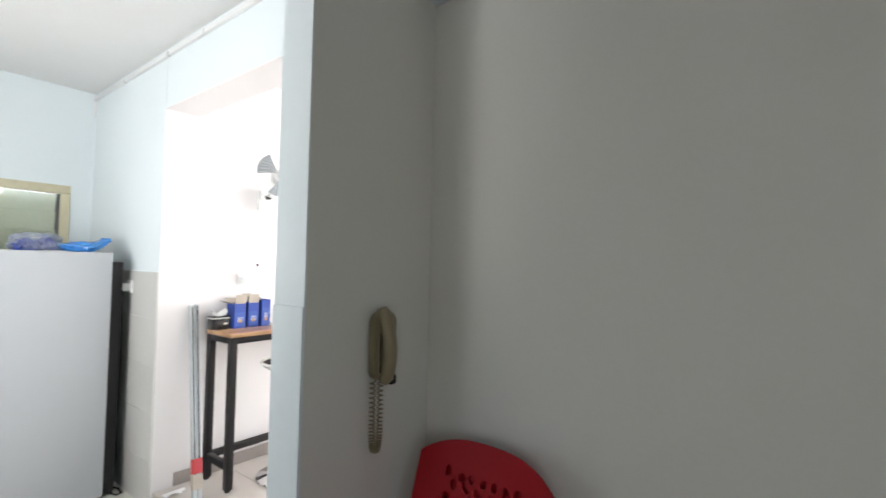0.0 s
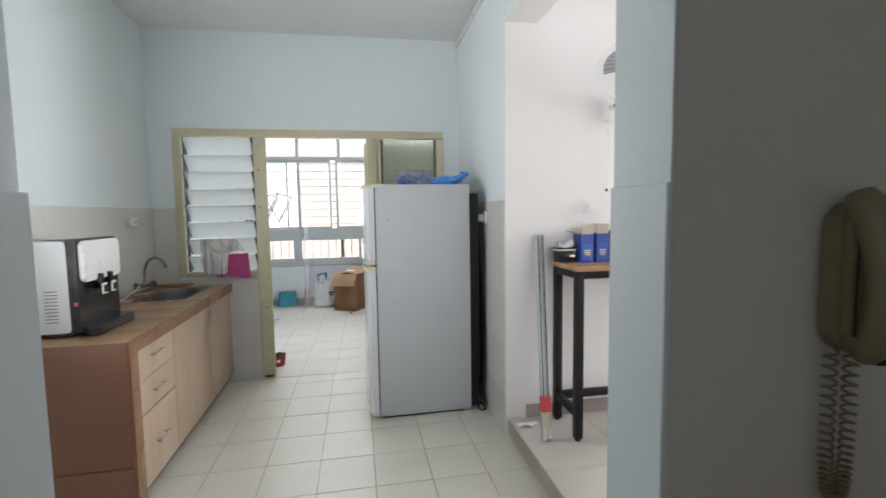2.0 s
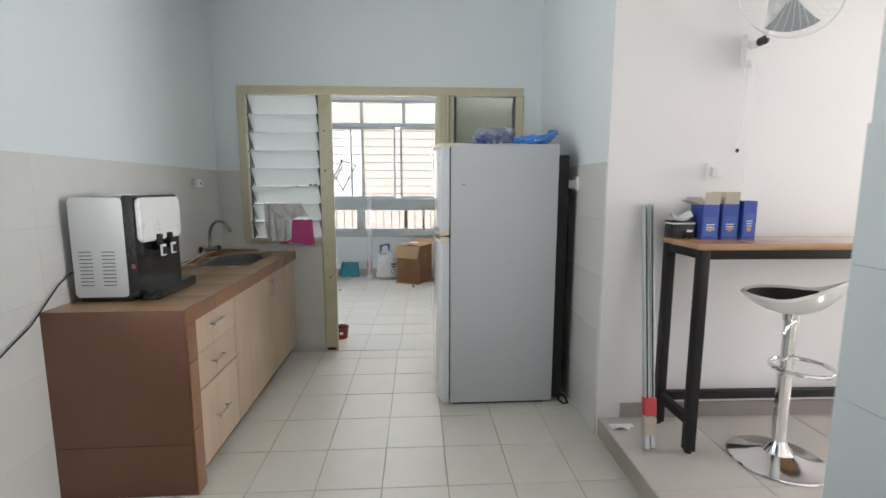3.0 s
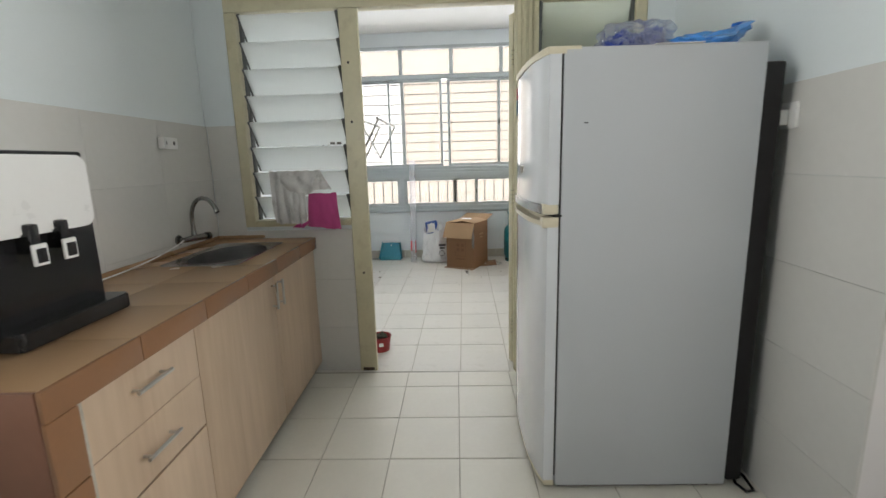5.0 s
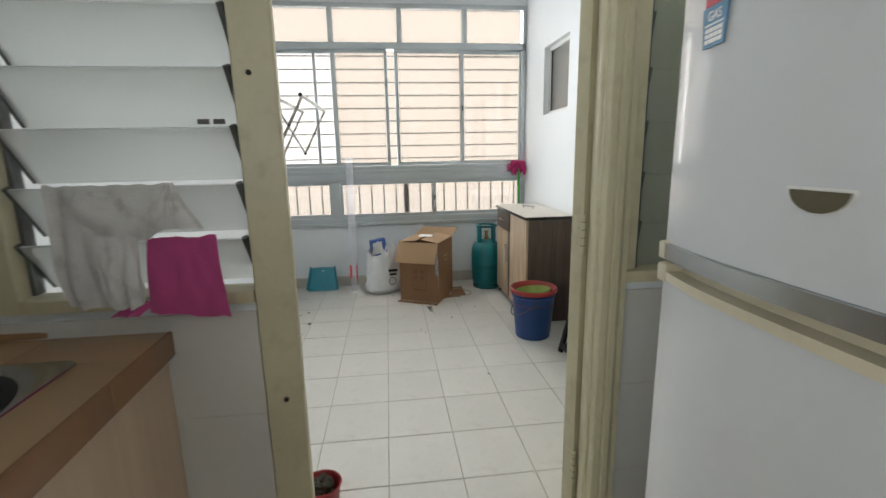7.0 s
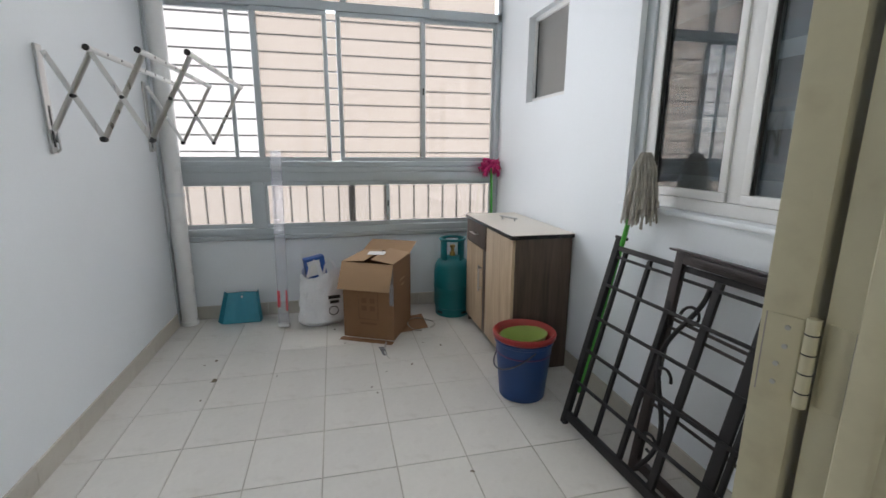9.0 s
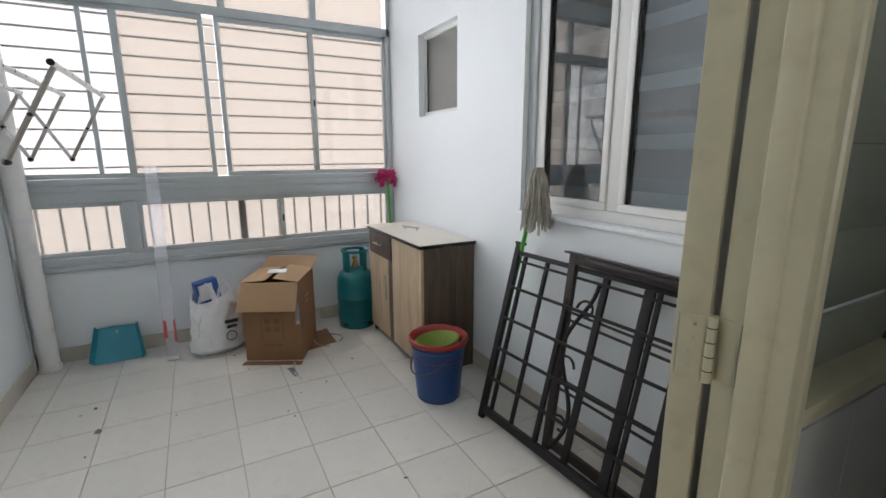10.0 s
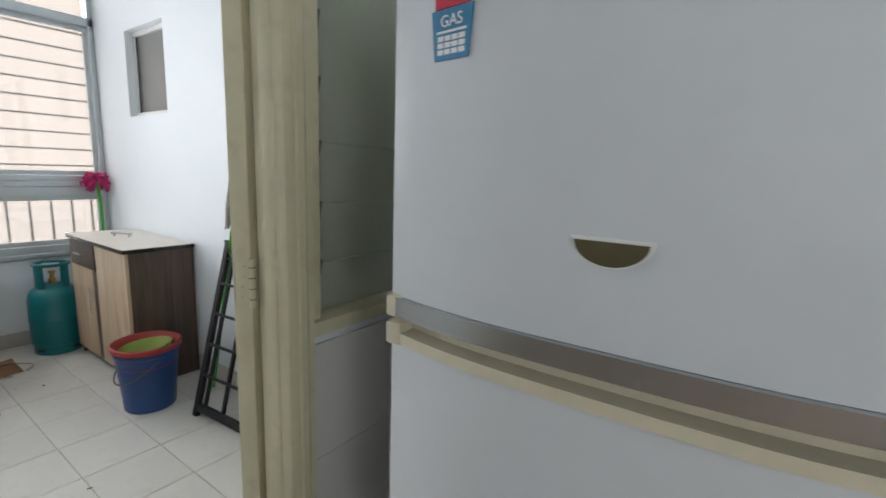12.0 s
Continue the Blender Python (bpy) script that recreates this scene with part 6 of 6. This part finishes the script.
# ---- mops ----
M_GREENH = mat("green_handle", (0.06, 0.38, 0.04), 0.4, vary=0.1)
M_STRING = mat("grey_mop_yarn", (0.40, 0.38, 0.34), 0.95, vary=0.25, scale=30, grain=200, bump=0.4)
M_PINKM = mat("pink_mop_fibre", (0.52, 0.035, 0.17), 0.9, vary=0.25, scale=30, grain=200, bump=0.4)


def mop(name, foot, head, label, yarn, strands, length, spread, handle_end):
    t = thing(name, Matrix(), label, "mop")
    f, h = Vector(foot), Vector(head)
    part("handle", tube_bm([f, h], 0.011, 12), M_GREENH, t, handle_end)
    part("clamp", tube_bm([h - (h - f).normalized() * 0.04, h + (h - f).normalized() * 0.02], [0.016, 0.024], 14), M_WHITEP, t)
    b = bmesh.new()
    rnd = random.Random(len(name))
    for k in range(strands):
        a = rnd.uniform(0, math.tau)
        r = spread * math.sqrt(rnd.uniform(0.05, 1))
        top = h + Vector((math.cos(a) * r * 0.5, math.sin(a) * r * 0.5, 0.02 + 0.03 * rnd.random()))
        ln = length * rnd.uniform(0.7, 1.05)
        pts = [h, top + Vector((0, 0, 0.01))]
        for j in range(1, 6):
            w = j / 5
            pts.append(top + Vector((math.cos(a) * r * (0.4 + 0.6 * w) + rnd.uniform(-0.006, 0.006), math.sin(a) * r * (0.4 + 0.6 * w) + rnd.uniform(-0.006, 0.006), -ln * w)))
        tube_bm(pts, 0.0042, 5, bm=b)
    part("mop_head", b, yarn, t)
    return t


mop("string_mop", (-5.80, 1.02, 0.0), (-5.455, 1.03, 1.215), "upturned grey string mop leaning on the wall", M_STRING, 130, 0.27, 0.050, "green metal handle")
t = thing("flower_mop", Matrix(), "upturned magenta fibre mop in the corner behind the cabinet", "mop")
part("handle", tube_bm([(-7.16, 0.99, 0), (-7.32, 1.015, 1.14)], 0.010, 12), M_GREENH, t, "green metal handle")
b = bmesh.new()
rnd = random.Random(5)
for k in range(70):
    d = Vector((rnd.uniform(-1, 1), rnd.uniform(-1, 1), rnd.uniform(-0.6, 0.9))).normalized()
    c = Vector((-7.325, 1.008, 1.165))
    q = d.orthogonal().normalized()
    w = Vector((q.x, q.y, q.z)) * 0.013
    L = rnd.uniform(0.055, 0.095)
    lim = lambda p: Vector((max(p.x, X_WIN + 0.012), min(p.y, Y_YARD - 0.006), p.z))
    pts = [lim(c), lim(c + d * L * 0.5 + w), lim(c + d * L + Vector((0, 0, -0.02))), lim(c + d * L * 0.9 + Vector((0, 0, -0.05)))]
    tube_bm(pts, [0.010, 0.012, 0.011, 0.004], 6, bm=b, flat=0.5)
part("mop_head", b, M_PINKM, t)

# ---- steel grilles leaning on the wall ----
GM = pose(-5.575, 0.800, 0.0, 0, 0, 4) @ pose(0, 0, 0, -14.5, 0, 0)
gr = thing("steel_grille", GM, "black painted steel window grille leaning on the wall", "grille")
GW, GH = 0.95, 0.92
part("stile", span(0, 0.034, -0.012, 0.012, 0.0, GH, 0.002), M_BLACK, gr)
part("stile", span(GW - 0.045, GW, -0.012, 0.012, 0.0, GH, 0.002), M_BLACK, gr)
part("bottom_rail", span(0.035, GW - 0.046, -0.014, 0.014, 0.030, 0.068, 0.002), M_BLACK, gr)
part("top_rail", span(0.035, GW - 0.046, -0.010, 0.010, GH - 0.055, GH - 0.032, 0.002), M_BLACK, gr)
part("top_rail", span(0.035, GW - 0.046, -0.006, 0.006, GH - 0.090, GH - 0.078, 0.001), M_BLACK, gr)
for z in (0.215, 0.375, 0.535, 0.695):
    part("cross_bar", span(0.035, GW - 0.046, -0.017, -0.005, z, z + 0.013, 0.001), M_BLACK, gr)
for x, w in ((0.075, 0.018), (0.225, 0.018), (0.385, 0.024), (0.56, 0.030), (0.755, 0.042), (0.795, 0.018)):
    part("bar", span(x - w / 2, x + w / 2, -0.004, 0.012, 0.069, GH - 0.056, 0.002), M_BLACK, gr)
for k in range(3):
    zc = 0.20 + k * 0.255
    sgn = 1 if k % 2 == 0 else -1
    pts = []
    for j in range(30):
        a = j / 29 * 1.6 * math.pi
        r = 0.050 - 0.034 * j / 29
        pts.append((0.475 + sgn * (0.052 - r * math.cos(a)) - sgn * 0.03, 0.002, zc + r * math.sin(a)))
    part("scroll", tube_bm(pts, 0.006, 6), M_BLACK, gr)
pts = [(0.475 + 0.055 * math.sin(k / 24 * math.tau * 1.25), 0.004, 0.09 + 0.74 * k / 24) for k in range(25)]
part("wavy_bar", tube_bm(pts, 0.009, 8), M_BLACK, gr)
part("corner_cap", span(-0.004, 0.05, -0.016, 0.016, GH - 0.002, GH + 0.012, 0.003), M_BLACK, gr)
GM2 = pose(-5.22, 0.925, 0.0, 0, 0, 2) @ pose(0, 0, 0, -7.5, 0, 0)
g2 = thing("steel_grille_spare", GM2, "second dark brown steel grille standing behind the first", "grille")
M_BROWNST = mat("dark_brown_steel", (0.020, 0.012, 0.011), 0.42, vary=0.2, scale=12, grain=80, bump=0.05)
part("stile", span(0.0, 0.04, -0.012, 0.012, 0.0, 0.915, 0.002), M_BROWNST, g2)
part("stile", span(0.60, 0.64, -0.012, 0.012, 0.0, 0.915, 0.002), M_BROWNST, g2)
for z in (0.02, 0.875):
    part("rail", span(0.041, 0.599, -0.014, 0.014, z, z + 0.04, 0.003), M_BROWNST, g2)
part("angle_strip", span(-0.02, 0.66, -0.03, 0.012, 0.917, 0.925, 0.002), M_BROWNST, g2)
part("angle_strip", span(0.10, 0.66, -0.045, -0.022, 0.895, 0.916, 0.004), M_BROWNST, g2)
for z in (0.30, 0.345, 0.62, 0.655):
    part("cross_bar", span(0.041, 0.599, -0.004, 0.004, z, z + 0.01), M_BROWNST, g2)

# floor debris
M_DEB = mat("dry_debris", (0.20, 0.165, 0.12), 0.9, vary=0.4)
for x, y, s in ((-6.35, -0.93, 0.022), (-6.62, -0.98, 0.012), (-6.15, -0.95, 0.008), (-6.98, -0.27, 0.010), (-6.55, 0.42, 0.010)):
    b = bmesh.new()
    bmesh.ops.create_icosphere(b, subdivisions=2, radius=s)
    for v in b.verts:
        v.co = Vector((v.co.x * 1.3, v.co.y * 0.8, v.co.z * 0.25)) * (0.8 + 0.6 * noise.noise(v.co * 90))
    solid("dust_scrap", b, M_DEB, "small brown scrap of dirt on the yard tiles", "dirt", "scraps on the yard floor", Matrix.Translation((x, y, s * 0.22)))
rnd = random.Random(23)
for k in range(9):
    x, y, s = rnd.uniform(-6.9, -5.2), rnd.uniform(-1.15, 0.35), rnd.uniform(0.004, 0.009)
    b = bmesh.new()
    bmesh.ops.create_icosphere(b, subdivisions=1, radius=s)
    for v in b.verts:
        v.co = Vector((v.co.x * rnd.uniform(0.9, 2.2), v.co.y * 0.8, v.co.z * 0.2))
    solid("dust_scrap", b, M_DEB, "tiny brown scrap of dirt on the yard tiles", "dirt", "scraps on the yard floor", pose(x, y, s * 0.2, 0, 0, rnd.uniform(0, 180)))

# ---- tiles of floors, dado and skirting, each its own piece on shared meshes ----
def find(name):
    return bpy.data.objects[name]


TILES = {}


def tile(parent, material, size, centre, turn=None, bevel=0.0015, name="tile"):
    """One tile; alike sizes share one mesh."""
    key = (material.name, *[round(s, 3) for s in size])
    if key not in TILES:
        w, h, t = size
        bm = bmesh.new()
        o = [(-w / 2, -h / 2), (w / 2, -h / 2), (w / 2, h / 2), (-w / 2, h / 2)]
        lo = [bm.verts.new((x, y, -t)) for x, y in o]
        mid = [bm.verts.new((x, y, -bevel)) for x, y in o]
        hi = [bm.verts.new((x - math.copysign(bevel, x), y - math.copysign(bevel, y), 0)) for x, y in o]
        for a, b in ((lo, mid), (mid, hi)):
            for k in range(4):
                bm.faces.new((a[k], a[(k + 1) % 4], b[(k + 1) % 4], b[k]))
        bm.faces.new(hi)
        me = bpy.data.meshes.new(name)
        bm.to_mesh(me)
        bm.free()
        me.materials.append(material)
        TILES[key] = me
    ob = new(name, TILES[key])
    ob.parent = parent
    m = Matrix.Translation(centre)
    ob.matrix_basis = m if turn is None else m @ turn
    return ob


rnd = random.Random(11)


def lay(parent, material, xs, ys, z, gap, clip, turn=Matrix()):
    """Tiles between the joint lines xs and ys, cut at the walls."""
    x_lo, x_hi, y_lo, y_hi = clip
    for xa, xb in zip(xs, xs[1:]):
        for ya, yb in zip(ys, ys[1:]):
            a, b, c, d = max(xa, x_lo), min(xb, x_hi), max(ya, y_lo), min(yb, y_hi)
            if b - a > 0.02 and d - c > 0.02:
                tilt = pose(0, 0, 0, rnd.uniform(-0.05, 0.05), rnd.uniform(-0.05, 0.05), 0)
                tile(parent, material, (b - a - gap, d - c - gap, 0.008), (0, 0, 0)).matrix_basis = turn @ Matrix.Translation(((a + b) / 2, (c + d) / 2, z + rnd.uniform(-0.0004, 0.0004))) @ tilt


def steps(anchor, pitch, lo, hi):
    k0 = math.floor((lo - anchor) / pitch)
    out = []
    while anchor + k0 * pitch < hi + pitch:
        out.append(anchor + k0 * pitch)
        k0 += 1
    return out


lay(find("floor_kitchen"), M_TILE, steps(-2.294, 0.3186, -4.2, -0.6), steps(-0.011, 0.30, -1.6, 1.2), 0.0, 0.004, (X_BACK + 0.036, -0.662, -1.50, Y_RIGHT + 0.02), pose(-2.6, 0, 0, 0, 0, 0.95) @ Matrix.Translation((2.6, 0, 0)))
lay(find("floor_yard"), M_TILE_YARD, [x for x in steps(-5.108, 0.3172, -7.5, -4.3) if x < -4.3] + [X_BACK + 0.033], steps(-0.023, 0.299, -1.5, 1.2), 0.0, 0.004, (X_WIN, X_BACK + 0.033, Y_LEFT_YARD, Y_YARD))
lay(find("floor_dining"), M_TILE_DIN, steps(-2.10, 0.60, -2.8, -0.6), steps(1.62, 0.60, 1.1, 3.0), STEP, 0.003, (X_DIN, -0.68, Y_RIGHT + 0.014, 2.9))

# the left wall's grey dado in its own frame
UP = pose(0, 0, 0, 90, 0, 180)
hs = [(1.181, 1.479), (0.881, 1.180), (0.581, 0.880), (0.281, 0.580), (0.0, 0.280)]
wl = find("wall_kitchen_left")
for z0, z1 in hs:
    x = 0.0
    while x < 3.3:
        w = min(0.45, 3.33 - x)
        if x + w > KW[0] and z1 > KW[2]:
            w = KW[0] - x
            if w < 0.02:
                break
        q = LEFT @ pose(x + w / 2, 0.008, (z0 + z1) / 2) @ UP
        tile(wl, M_DADO, (w - 0.0004, z1 - z0 + 0.0006, 0.008), q.translation, q.to_3x3().to_4x4(), 0.0005)
        x += 0.45
FACE = pose(0, 0, 0, 90, 0, 90)
wb = find("wall_kitchen_back")
for z0, z1 in hs:
    for y0, y1 in ((-1.425, F_Y0 - 0.001), (F_Y0, P1A - 0.002), (P2B + 0.002, 0.674), (0.676, F_Y1), (F_Y1 + 0.001, Y_RIGHT - 0.009)):
        top = z1
        if F_Y0 - 0.0005 <= y0 < F_Y1 and not y0 == F_Y1 + 0.001:
            if z0 > 0.88:
                continue
            top = min(z1, SILL - 0.002)
        tile(wb, M_DADO, (y1 - y0, top - z0, 0.008), (X_BACK + 0.008, (y0 + y1) / 2, (z0 + top) / 2), FACE, 0.0005)
wr = find("wall_kitchen_right")
FLIP = pose(0, 0, 0, 90, 0, 0)
for z0, z1 in hs:
    for x0, x1 in ((X_BACK + 0.009, -3.60), (-3.598, -3.15), (-3.148, X_DIN)):
        tile(wr, M_DADO, (x1 - x0, z1 - z0, 0.008), ((x0 + x1) / 2, Y_RIGHT - 0.008, (z0 + z1) / 2), FLIP, 0.0005)
wn = find("wall_kitchen_near")
M_JAMB = mat("jamb_tile", (0.75, 0.81, 0.83), 0.45, vary=0.02, scale=3, grain=40, bump=0.02)
for z0, z1 in hs:
    for x0, x1 in ((-1.335, -1.05), (-1.049, X_PART2)):
        tile(wn, M_JAMB, (x1 - x0, z1 - z0, 0.008), ((x0 + x1) / 2, Y_RIGHT - 0.008, (z0 + z1) / 2), FLIP, 0.0005)
# cladding of the two jambs of the kitchen opening
wp = find("wall_partition")
wq = find("wall_partition_left")
JT, JW = 1.443, X_PART - X_PART2 - 0.0005
tile(wp, M_JAMB, (JW, CEIL - JT - 0.001, 0.004), ((X_PART + X_PART2) / 2, 0.6825, (JT + CEIL) / 2), FLIP, 0.0005)
tile(wp, M_JAMB, (JW, JT, 0.010), ((X_PART + X_PART2) / 2, 0.677, JT / 2), FLIP)
tile(wq, M_JAMB, (JW, JT, 0.010), ((X_PART + X_PART2) / 2, -0.162, JT / 2), UP)

# skirting of the yard
def skirt(parent, a, b, y, turn, along_x=True):
    p = a
    while p < b - 0.01:
        w = min(0.30, b - p)
        c = (p + w / 2, y, 0.05) if along_x else (y, p + w / 2, 0.05)
        tile(parent, M_SKIRT, (w - 0.002, 0.10, 0.010), c, turn)
        p += 0.30


skirt(find("wall_yard_left"), X_WIN, X_BACK - 0.06, Y_LEFT_YARD + 0.010, UP)
skirt(find("wall_yard_right"), X_WIN, X_BACK - 0.06, Y_YARD - 0.010, FLIP)
skirt(find("wall_yard_window"), Y_LEFT_YARD + 0.011, Y_YARD - 0.011, X_WIN + 0.010, FACE, False)
